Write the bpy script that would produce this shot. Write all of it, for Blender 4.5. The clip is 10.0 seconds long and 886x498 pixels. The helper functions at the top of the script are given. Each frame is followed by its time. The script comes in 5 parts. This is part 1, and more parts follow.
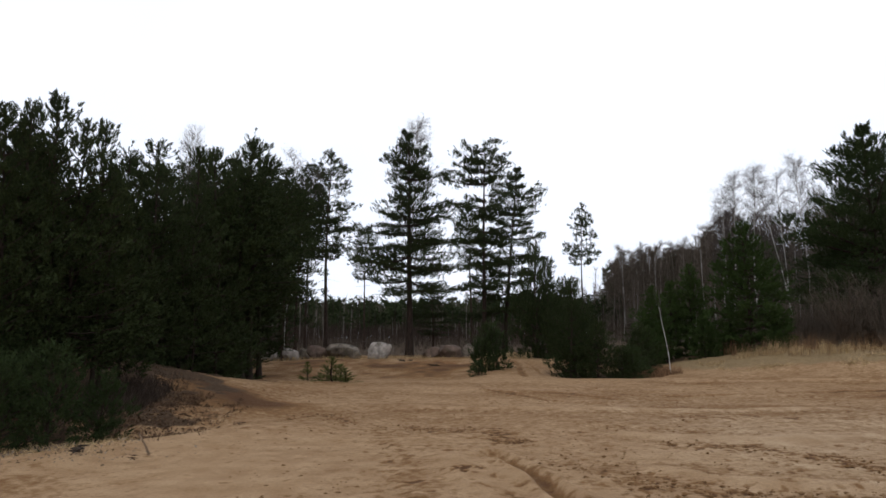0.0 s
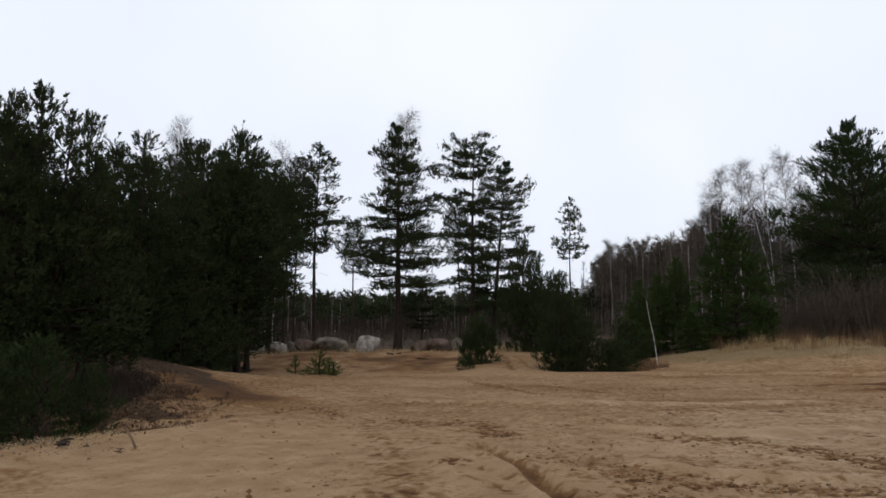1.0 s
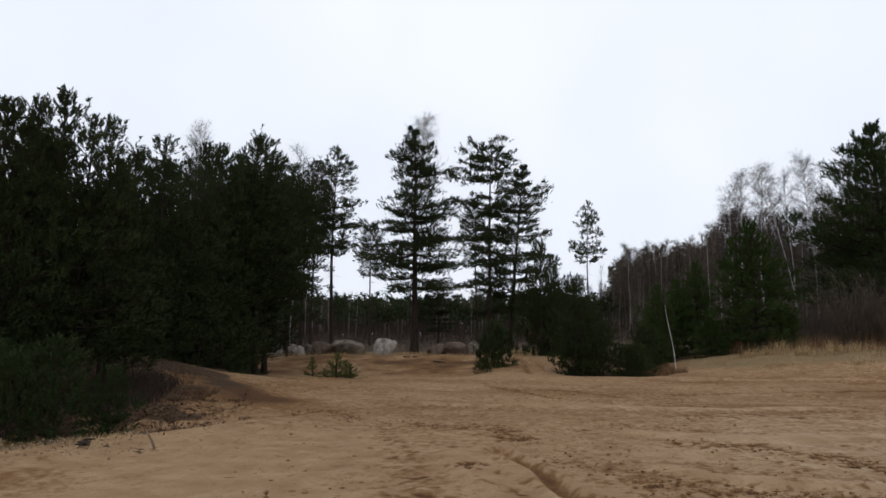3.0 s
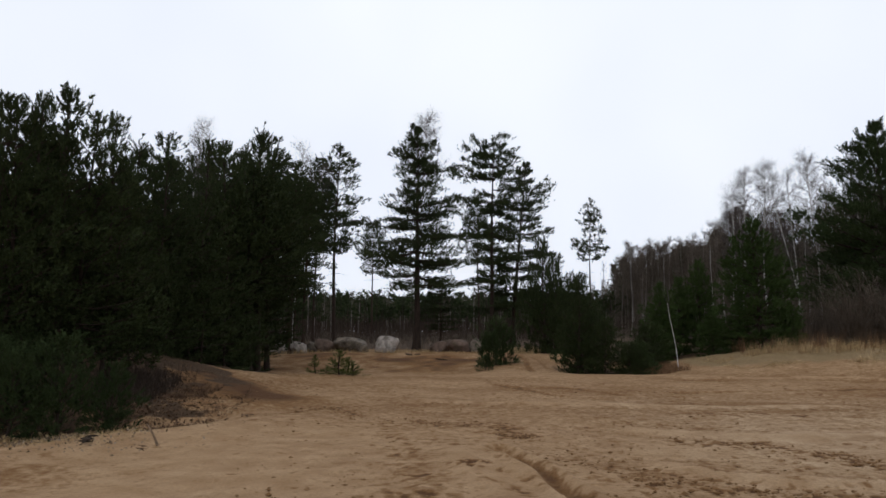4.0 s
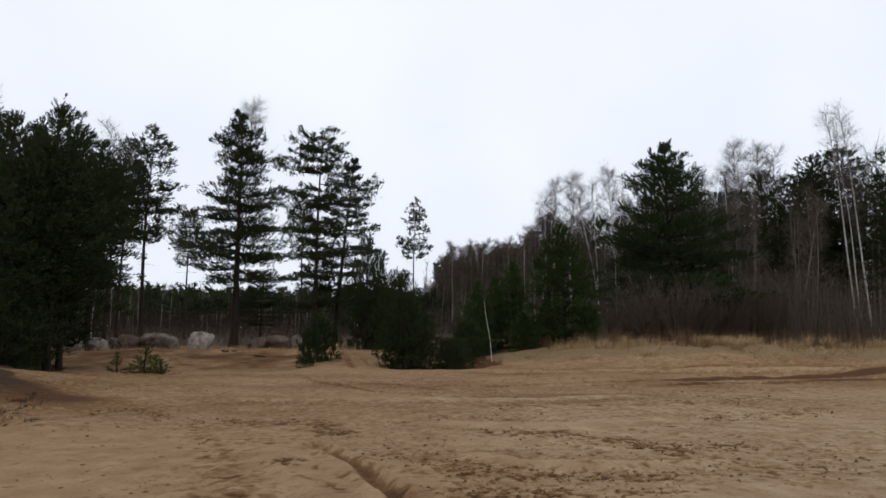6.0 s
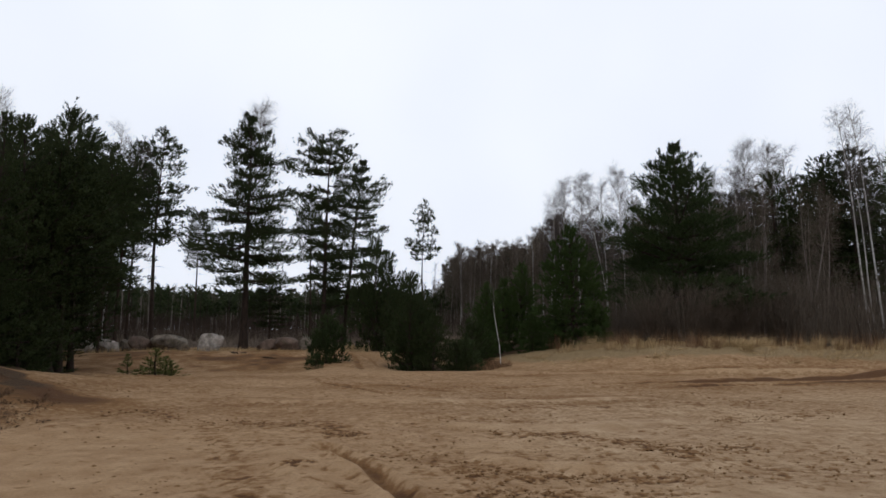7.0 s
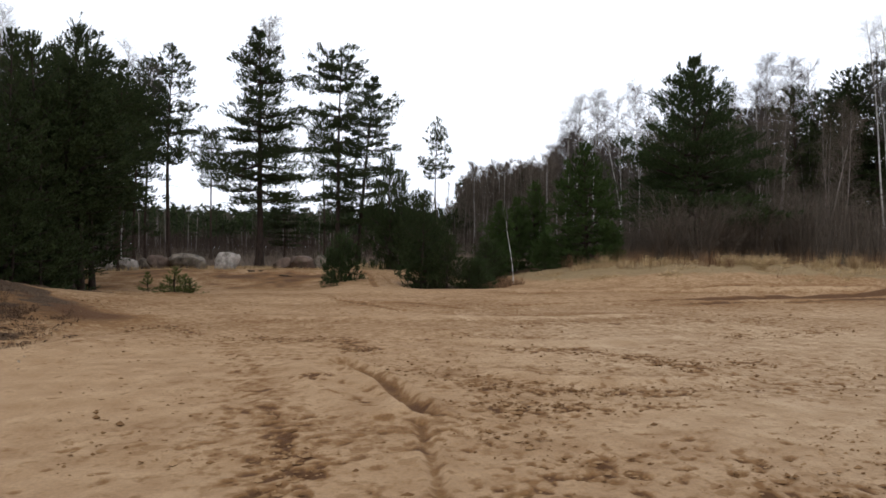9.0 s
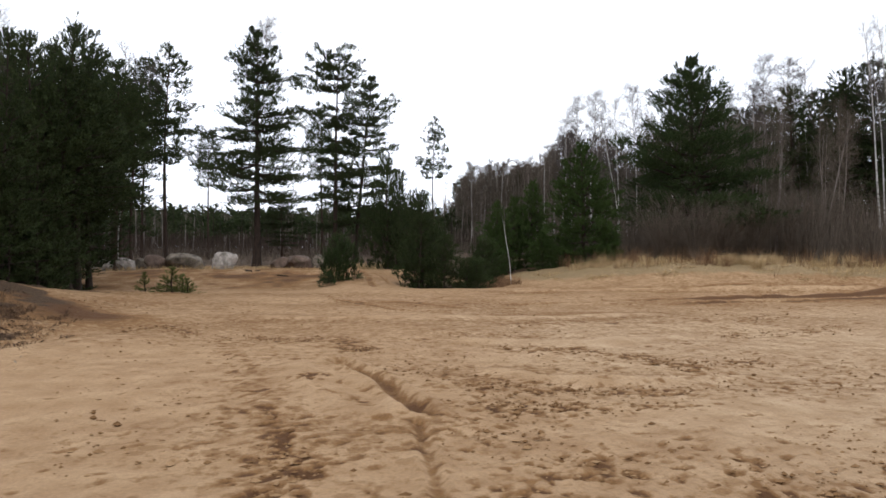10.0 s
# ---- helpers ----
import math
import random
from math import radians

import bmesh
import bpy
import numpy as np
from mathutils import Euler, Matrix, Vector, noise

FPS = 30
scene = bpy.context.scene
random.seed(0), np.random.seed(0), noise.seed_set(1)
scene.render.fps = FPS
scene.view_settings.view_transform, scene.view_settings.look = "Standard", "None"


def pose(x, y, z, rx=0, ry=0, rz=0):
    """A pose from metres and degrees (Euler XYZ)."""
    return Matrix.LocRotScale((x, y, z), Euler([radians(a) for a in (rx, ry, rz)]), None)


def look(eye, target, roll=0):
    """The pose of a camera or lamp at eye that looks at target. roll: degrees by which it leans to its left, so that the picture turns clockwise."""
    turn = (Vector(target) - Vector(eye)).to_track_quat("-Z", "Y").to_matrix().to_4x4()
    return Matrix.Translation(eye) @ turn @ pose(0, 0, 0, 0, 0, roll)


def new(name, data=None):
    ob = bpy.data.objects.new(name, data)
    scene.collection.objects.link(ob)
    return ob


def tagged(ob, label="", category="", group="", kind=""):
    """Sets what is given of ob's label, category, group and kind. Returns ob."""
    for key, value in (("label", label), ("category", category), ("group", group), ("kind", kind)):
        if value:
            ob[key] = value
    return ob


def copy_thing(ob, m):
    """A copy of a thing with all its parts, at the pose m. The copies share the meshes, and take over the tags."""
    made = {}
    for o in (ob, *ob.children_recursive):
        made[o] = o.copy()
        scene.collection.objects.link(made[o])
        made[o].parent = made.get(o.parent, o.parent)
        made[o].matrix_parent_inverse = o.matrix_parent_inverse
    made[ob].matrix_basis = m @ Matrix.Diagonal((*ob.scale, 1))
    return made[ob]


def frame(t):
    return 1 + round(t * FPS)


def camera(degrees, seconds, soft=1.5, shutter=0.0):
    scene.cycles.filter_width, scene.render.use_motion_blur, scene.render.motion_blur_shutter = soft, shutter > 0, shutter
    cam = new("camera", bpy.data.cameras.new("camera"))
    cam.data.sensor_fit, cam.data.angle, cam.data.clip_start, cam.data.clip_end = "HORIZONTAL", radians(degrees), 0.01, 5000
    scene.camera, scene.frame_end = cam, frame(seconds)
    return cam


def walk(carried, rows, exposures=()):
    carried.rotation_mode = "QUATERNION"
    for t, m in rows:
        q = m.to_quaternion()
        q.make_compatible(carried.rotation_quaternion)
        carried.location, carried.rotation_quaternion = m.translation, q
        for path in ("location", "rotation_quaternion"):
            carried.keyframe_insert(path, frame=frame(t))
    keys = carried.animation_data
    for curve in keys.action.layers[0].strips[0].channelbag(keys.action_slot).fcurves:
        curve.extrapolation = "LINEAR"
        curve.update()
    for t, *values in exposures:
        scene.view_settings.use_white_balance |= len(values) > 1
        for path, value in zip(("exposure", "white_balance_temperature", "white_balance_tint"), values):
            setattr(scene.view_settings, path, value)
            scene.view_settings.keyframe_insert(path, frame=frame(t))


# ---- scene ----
# ---------- camera: held in the hand on one spot, turning to the right and then down ----------
cam = camera(66.58, 10.0, soft=1.6, shutter=0.4)
walk(cam, [
    (0.0, pose(0.000, 0, 1.6, 97.53, 0.08, -0.43)),
    (0.5, pose(0.000, 0, 1.6, 97.92, -0.02, -0.37)),
    (1.0, pose(0.000, 0, 1.6, 96.99, 0.00, -1.40)),
    (1.5, pose(0.000, 0, 1.6, 97.10, -0.05, -0.53)),
    (2.0, pose(0.000, 0, 1.6, 97.10, -0.13, -0.52)),
    (2.5, pose(0.000, 0, 1.6, 97.29, -0.23, -0.26)),
    (4.0, pose(0.000, 0, 1.6, 97.06, -0.43, 0.19)),
    (4.5, pose(0.000, 0, 1.6, 96.93, -0.56, -0.04)),
    (4.9, pose(0.000, 0, 1.6, 96.95, -0.65, -0.50)),
    (5.0, pose(0.003, 0, 1.6, 97.53, -0.77, -2.51)),
    (5.1, pose(0.008, 0, 1.6, 98.10, -0.70, -5.40)),
    (5.2, pose(0.012, 0, 1.6, 98.25, -0.62, -8.90)),
    (5.3, pose(0.016, 0, 1.6, 98.45, -0.55, -12.20)),
    (5.4, pose(0.020, 0, 1.6, 98.70, -0.48, -15.30)),
    (5.5, pose(0.024, 0, 1.6, 98.93, -0.42, -17.08)),
    (5.6, pose(0.024, 0, 1.6, 98.30, -0.46, -16.80)),
    (5.8, pose(0.024, 0, 1.6, 97.20, -0.56, -15.30)),
    (6.0, pose(0.024, 0, 1.6, 96.88, -0.63, -14.65)),
    (7.5, pose(0.024, 0, 1.6, 97.14, -0.55, -13.52)),
    (7.8, pose(0.024, 0, 1.6, 97.20, -0.48, -13.15)),
    (7.9, pose(0.024, 0, 1.6, 96.70, -0.40, -13.00)),
    (8.0, pose(0.024, 0, 1.6, 93.86, -0.30, -12.78)),
    (8.1, pose(0.024, 0, 1.6, 90.45, -0.45, -12.85)),
    (8.2, pose(0.024, 0, 1.6, 90.12, -0.55, -13.00)),
    (8.5, pose(0.024, 0, 1.6, 90.07, -0.64, -13.22)),
    (9.0, pose(0.024, 0, 1.6, 90.11, -0.56, -12.79)),
    (9.5, pose(0.024, 0, 1.6, 90.11, -0.39, -12.84)),
    (10.0, pose(0.024, 0, 1.6, 90.08, -0.50, -13.00)),
], exposures=[(0.0, -0.09), (0.5, -0.31), (4.5, -0.31), (8.0, -0.36), (8.5, -0.38), (8.8, 0.06), (9.0, 0.24), (9.5, 0.53), (10.0, 0.55)])

# ---------- overcast daylight ----------
world = bpy.data.worlds.new("overcast_sky")
scene.world = world
world.use_nodes = True
wn, wl = world.node_tree.nodes, world.node_tree.links
wn.clear()
sky = wn.new("ShaderNodeTexSky")
sky.sky_type, sky.sun_disc = "NISHITA", False
sky.sun_elevation, sky.sun_rotation = radians(38), radians(200)
sky.dust_density, sky.air_density = 4.0, 1.5
dim = wn.new("ShaderNodeMixRGB")
dim.blend_type = "MULTIPLY"
dim.inputs[0].default_value = 1.0
dim.inputs[2].default_value = (0.06, 0.06, 0.06, 1)
wl.new(sky.outputs[0], dim.inputs[1])
wcoord = wn.new("ShaderNodeTexCoord")
wnoise = wn.new("ShaderNodeTexNoise")
wnoise.inputs["Scale"].default_value = 1.6
wnoise.inputs["Detail"].default_value = 3
wl.new(wcoord.outputs["Generated"], wnoise.inputs["Vector"])
wramp = wn.new("ShaderNodeValToRGB")
wramp.color_ramp.elements[0].position, wramp.color_ramp.elements[0].color = 0.3, (0.785, 0.84, 0.98, 1)
wramp.color_ramp.elements[1].position, wramp.color_ramp.elements[1].color = 0.72, (0.955, 0.995, 1.07, 1)
wl.new(wnoise.outputs[0], wramp.inputs[0])
cloud = wn.new("ShaderNodeMixRGB")
cloud.inputs[0].default_value = 0.93
wl.new(dim.outputs[0], cloud.inputs[1])
wl.new(wramp.outputs[0], cloud.inputs[2])
wbg = wn.new("ShaderNodeBackground")
wbg.inputs["Strength"].default_value = 1.29
wl.new(cloud.outputs[0], wbg.inputs[0])
wout = wn.new("ShaderNodeOutputWorld")
wl.new(wbg.outputs[0], wout.inputs[0])

sun_data = bpy.data.lights.new("sun", "SUN")
sun_data.energy, sun_data.angle, sun_data.color = 0.5, radians(25), (1.0, 0.96, 0.9)
sun_lamp = new("sun", sun_data)
sun_lamp.matrix_basis = look((-20, -30, 40), (0, 0, 0))


# ---------- materials ----------
def material(name, rough=0.85, spec=0.2):
    m = bpy.data.materials.new(name)
    m.use_nodes = True
    b = m.node_tree.nodes["Principled BSDF"]
    b.inputs["Roughness"].default_value = rough
    b.inputs["Specular IOR Level"].default_value = spec
    return m, m.node_tree.nodes, m.node_tree.links, b


def tex_noise(nodes, links, scale, detail=4, coord="Object", rough=0.55, stretch=None):
    c = nodes.new("ShaderNodeTexCoord")
    n = nodes.new("ShaderNodeTexNoise")
    n.inputs["Scale"].default_value, n.inputs["Detail"].default_value, n.inputs["Roughness"].default_value = scale, detail, rough
    out = c.outputs[coord]
    if stretch:
        mp = nodes.new("ShaderNodeMapping")
        mp.inputs["Scale"].default_value = stretch
        links.new(out, mp.inputs[0])
        out = mp.outputs[0]
    links.new(out, n.inputs["Vector"])
    return n.outputs[0]


def ramp(nodes, links, value, stops):
    r = nodes.new("ShaderNodeValToRGB")
    e = r.color_ramp.elements
    while len(e) < len(stops):
        e.new(0.5)
    for k, (pos, col) in enumerate(stops):
        e[k].position, e[k].color = pos, (*col, 1)
    links.new(value, r.inputs[0])
    return r.outputs[0]


def mixed(nodes, links, fac, a, b, mode="MIX"):
    n = nodes.new("ShaderNodeMixRGB")
    n.blend_type = mode
    for sock, v in zip(n.inputs, (fac, a, b)):
        if isinstance(v, (int, float)):
            sock.default_value = v
        elif isinstance(v, tuple):
            sock.default_value = (*v, 1)
        else:
            links.new(v, sock)
    return n.outputs[0]


def calc(nodes, links, op, a, b):
    n = nodes.new("ShaderNodeMath")
    n.operation = op
    for sock, v in zip(n.inputs, (a, b)):
        if isinstance(v, (int, float)):
            sock.default_value = v
        else:
            links.new(v, sock)
    return n.outputs[0]


def bump(nodes, links, shader, height, strength, distance):
    n = nodes.new("ShaderNodeBump")
    n.inputs["Strength"].default_value, n.inputs["Distance"].default_value = strength, distance
    links.new(height, n.inputs["Height"])
    links.new(n.outputs[0], shader.inputs["Normal"])


def island_mix(nodes, links, stops):
    g = nodes.new("ShaderNodeNewGeometry")
    o = nodes.new("ShaderNodeObjectInfo")
    v = calc(nodes, links, "ADD", calc(nodes, links, "MULTIPLY", g.outputs["Random Per Island"], 0.75),
             calc(nodes, links, "MULTIPLY", o.outputs["Random"], 0.25))
    return ramp(nodes, links, v, stops)


def make_ground_material():
    m, n, l, b = material("sand_and_litter", 0.95, 0.1)

    def attr(name):
        a = n.new("ShaderNodeAttribute")
        a.attribute_name = name
        return a.outputs["Fac"]
    broad = tex_noise(n, l, 0.35, 5)
    mid = tex_noise(n, l, 2.2, 6)
    lump = tex_noise(n, l, 4.5, 5, rough=0.6)
    clump = tex_noise(n, l, 9, 5, rough=0.65)
    fine = tex_noise(n, l, 30, 5, rough=0.7)
    grain = tex_noise(n, l, 190, 3, rough=0.7)
    churn = attr("churn")
    dry = ramp(n, l, broad, [(0.3, (0.229, 0.135, 0.069)), (0.7, (0.304, 0.194, 0.104))])
    dry = mixed(n, l, ramp(n, l, mid, [(0.35, (0, 0, 0)), (0.75, (1, 1, 1))]), dry, (0.385, 0.261, 0.151))
    dry = mixed(n, l, 0.42, dry, ramp(n, l, fine, [(0.25, (0.45, 0.42, 0.39)), (0.6, (1.2, 1.18, 1.15))]), "MULTIPLY")
    dry = mixed(n, l, 0.35, dry, ramp(n, l, grain, [(0.3, (0.5, 0.47, 0.45)), (0.65, (1.2, 1.2, 1.2))]), "MULTIPLY")
    wet = ramp(n, l, fine, [(0.3, (0.108, 0.050, 0.017)), (0.75, (0.215, 0.116, 0.047))])
    crumb = calc(n, l, "MULTIPLY", churn, ramp(n, l, clump, [(0.52, (0, 0, 0)), (0.62, (0.7, 0.7, 0.7))]))
    speck = calc(n, l, "MULTIPLY", churn, ramp(n, l, fine, [(0.58, (0, 0, 0)), (0.68, (0.5, 0.5, 0.5))]))
    patchy = calc(n, l, "ADD", attr("damp"), calc(n, l, "MULTIPLY", calc(n, l, "SUBTRACT", lump, 0.5), 1.2))
    patchy = calc(n, l, "ADD", patchy, calc(n, l, "MULTIPLY", calc(n, l, "SUBTRACT", clump, 0.5), 1.7))
    patchy = calc(n, l, "ADD", patchy, calc(n, l, "MULTIPLY", calc(n, l, "SUBTRACT", fine, 0.5), 0.9))
    wetf = ramp(n, l, patchy, [(0.30, (0, 0, 0)), (0.50, (0.45, 0.45, 0.45)), (0.95, (0.95, 0.95, 0.95))])
    wetf = calc(n, l, "MAXIMUM", wetf, calc(n, l, "MAXIMUM", crumb, speck))

    # dark flecks for damp crumbs and, in colour only, the shading of small dents
    def dent_shade(scale, low, high, turn):
        c = n.new("ShaderNodeTexCoord")
        mp = n.new("ShaderNodeMapping")
        mp.inputs["Scale"].default_value, mp.inputs["Rotation"].default_value = (scale, scale * 1.5, scale), (0, 0, turn)
        l.new(c.outputs["Object"], mp.inputs[0])
        wob = n.new("ShaderNodeTexNoise")
        wob.inputs["Scale"].default_value, wob.inputs["Detail"].default_value = scale * 2.2, 3
        l.new(c.outputs["Object"], wob.inputs["Vector"])
        bent = mixed(n, l, 0.22, mp.outputs[0], wob.outputs["Color"], "LINEAR_LIGHT")
        v = n.new("ShaderNodeTexVoronoi")
        v.inputs["Scale"].default_value, v.inputs["Randomness"].default_value = 1.0, 1.0
        l.new(bent, v.inputs["Vector"])
        rnd = n.new("ShaderNodeSeparateColor")
        l.new(v.outputs["Color"], rnd.inputs[0])
        size = calc(n, l, "MULTIPLY", calc(n, l, "MULTIPLY", rnd.outputs[0], rnd.outputs[0]), high)
        return ramp(n, l, calc(n, l, "SUBTRACT", size, v.outputs["Distance"]), [(0.0, (0, 0, 0)), (low, (1, 1, 1))])
    marks = calc(n, l, "MAXIMUM", dent_shade(3.6, 0.06, 0.42, 0.5), dent_shade(8.5, 0.08, 0.42, 1.3))
    marks = calc(n, l, "MULTIPLY", marks, calc(n, l, "MULTIPLY", churn, 0.78))
    wetf = calc(n, l, "MAXIMUM", wetf, marks)
    # the dampest sand darkens further: wet soil plus painted shade of the ruts
    mud_shade = ramp(n, l, calc(n, l, "MULTIPLY", attr("damp"), 0.5), [(0.46, (0, 0, 0)), (0.72, (0.85, 0.85, 0.85))])
    wet = mixed(n, l, mud_shade, wet, (0.062, 0.028, 0.013))
    dry = mixed(n, l, attr("pale"), dry, mixed(n, l, 1.0, dry, (1.09, 1.165, 1.26), "MULTIPLY"))
    col = mixed(n, l, wetf, dry, wet)
    lit = ramp(n, l, fine, [(0.3, (0.022, 0.014, 0.008)), (0.5, (0.062, 0.038, 0.022)), (0.7, (0.12, 0.08, 0.046))])
    litf = ramp(n, l, calc(n, l, "ADD", attr("litter"), calc(n, l, "MULTIPLY", calc(n, l, "SUBTRACT", mid, 0.5), 0.9)),
                [(0.4, (0, 0, 0)), (0.62, (1, 1, 1))])
    col = mixed(n, l, litf, col, lit)
    straw = ramp(n, l, tex_noise(n, l, 14, 5, rough=0.75, stretch=(1, 1, 0.4)),
                 [(0.3, (0.10, 0.066, 0.033)), (0.65, (0.27, 0.19, 0.10))])
    strf = ramp(n, l, calc(n, l, "ADD", attr("straw"), calc(n, l, "MULTIPLY", calc(n, l, "SUBTRACT", mid, 0.5), 0.8)),
                [(0.42, (0, 0, 0)), (0.65, (1, 1, 1))])
    col = mixed(n, l, strf, col, straw)
    l.new(col, b.inputs["Base Color"])
    h = calc(n, l, "ADD", calc(n, l, "ADD", fine, calc(n, l, "MULTIPLY", calc(n, l, "MULTIPLY", churn, clump), 2.0)), calc(n, l, "MULTIPLY", grain, 0.25))
    bump(n, l, b, h, 0.7, 0.03)
    return m


def make_needles(name, stops, rough=0.85, spec=0.06):
    m, n, l, b = material(name, rough, spec)
    l.new(island_mix(n, l, stops), b.inputs["Base Color"])
    return m


def make_bark(name, low, high, scale=9):
    m, n, l, b = material(name, 0.9, 0.1)
    v = tex_noise(n, l, scale, 6, stretch=(1, 1, 0.25), rough=0.7)
    l.new(ramp(n, l, v, [(0.3, low), (0.7, high)]), b.inputs["Base Color"])
    bump(n, l, b, v, 0.9, 0.04)
    return m


def make_birch_bark():
    m, n, l, b = material("birch_bark", 0.7, 0.2)
    v = tex_noise(n, l, 3.2, 5, stretch=(1, 1, 2.6), rough=0.7)
    white = ramp(n, l, v, [(0.36, (0.06, 0.052, 0.047)), (0.48, (0.38, 0.36, 0.335)), (0.7, (0.58, 0.56, 0.52))])
    l.new(white, b.inputs["Base Color"])
    bump(n, l, b, v, 0.4, 0.02)
    return m


def make_stone(name, stops):
    m, n, l, b = material(name, 0.85, 0.2)
    big = tex_noise(n, l, 2.3, 6, rough=0.65)
    spk = tex_noise(n, l, 22, 4, rough=0.8)
    c = ramp(n, l, big, stops)
    c = mixed(n, l, 0.6, c, ramp(n, l, spk, [(0.3, (0.45, 0.43, 0.42)), (0.65, (1.15, 1.15, 1.15))]), "MULTIPLY")
    moss = ramp(n, l, tex_noise(n, l, 3.7, 5, rough=0.7), [(0.55, (0, 0, 0)), (0.68, (0.7, 0.7, 0.7))])
    c = mixed(n, l, moss, c, (0.07, 0.065, 0.035))
    l.new(c, b.inputs["Base Color"])
    bump(n, l, b, spk, 0.6, 0.04)
    return m


GROUND = make_ground_material()
NEEDLE = make_needles("pine_needles", [(0.0, (0.014, 0.020, 0.007)), (0.5, (0.025, 0.035, 0.012)), (1.0, (0.050, 0.064, 0.023))], 0.75, 0.08)
NEEDLE_YOUNG = make_needles("young_pine_needles", [(0.0, (0.020, 0.034, 0.009)), (0.5, (0.036, 0.059, 0.016)), (1.0, (0.066, 0.097, 0.028))], 0.75, 0.08)
NEEDLE_BROAD = make_needles("broad_pine_needles", [(0.0, (0.015, 0.024, 0.008)), (0.5, (0.027, 0.041, 0.014)), (1.0, (0.052, 0.072, 0.026))], 0.75, 0.08)
NEEDLE_PALE = make_needles("sapling_needles", [(0.0, (0.05, 0.062, 0.018)), (1.0, (0.11, 0.12, 0.037))])
BARK = make_bark("pine_bark", (0.014, 0.011, 0.009), (0.05, 0.034, 0.026))
BARK_RED = make_bark("red_pine_bark", (0.018, 0.013, 0.010), (0.060, 0.039, 0.029))
BIRCH = make_birch_bark()
TWIG = make_needles("bare_twigs", [(0.0, (0.045, 0.036, 0.027)), (0.6, (0.097, 0.077, 0.059)), (1.0, (0.17, 0.14, 0.112))])
# darker copy of bare_twigs, the shade of deep undergrowth put into its colour
TWIG_SHADED = make_needles("shaded_twigs", [(0.0, (0.02, 0.014, 0.010)), (0.6, (0.04, 0.029, 0.022)), (1.0, (0.075, 0.056, 0.043))])
TWIG_PALE = make_needles("pale_twigs", [(0.0, (0.045, 0.037, 0.034)), (1.0, (0.105, 0.088, 0.082))])
STRAW = make_needles("dry_grass_blades", [(0.0, (0.18, 0.12, 0.055)), (0.6, (0.38, 0.27, 0.14)), (1.0, (0.56, 0.43, 0.26))])
ASH = make_needles("grey_litter", [(0.0, (0.07, 0.052, 0.038)), (0.6, (0.19, 0.145, 0.105)), (1.0, (0.32, 0.26, 0.20))])
HEATH = make_needles("dead_heather", [(0.0, (0.035, 0.02, 0.013)), (0.6, (0.11, 0.066, 0.04)), (1.0, (0.22, 0.145, 0.085))])
STONE_GREY = make_stone("grey_granite", [(0.34, (0.05, 0.041, 0.032)), (0.64, (0.235, 0.195, 0.152))])
STONE_BROWN = make_stone("brown_granite", [(0.3, (0.06, 0.042, 0.033)), (0.7, (0.185, 0.13, 0.10))])
STONE_PALE = make_stone("pale_granite", [(0.30, (0.10, 0.085, 0.07)), (0.62, (0.43, 0.385, 0.34))])
DEADWOOD = make_bark("dead_wood", (0.09, 0.06, 0.04), (0.30, 0.21, 0.14), 20)
BIRCH_DULL = make_bark("dull_birch_bark", (0.05, 0.042, 0.036), (0.26, 0.225, 0.20), 4)
CLOD = make_needles("damp_clods", [(0.0, (0.075, 0.036, 0.014)), (0.6, (0.15, 0.082, 0.036)), (1.0, (0.27, 0.17, 0.09))])
REED = make_needles("red_brown_stalks", [(0.0, (0.07, 0.036, 0.02)), (0.6, (0.15, 0.085, 0.045)), (1.0, (0.30, 0.20, 0.11))])
CHAR = make_needles("charred_wood", [(0.0, (0.012, 0.010, 0.008)), (1.0, (0.06, 0.045, 0.034))])


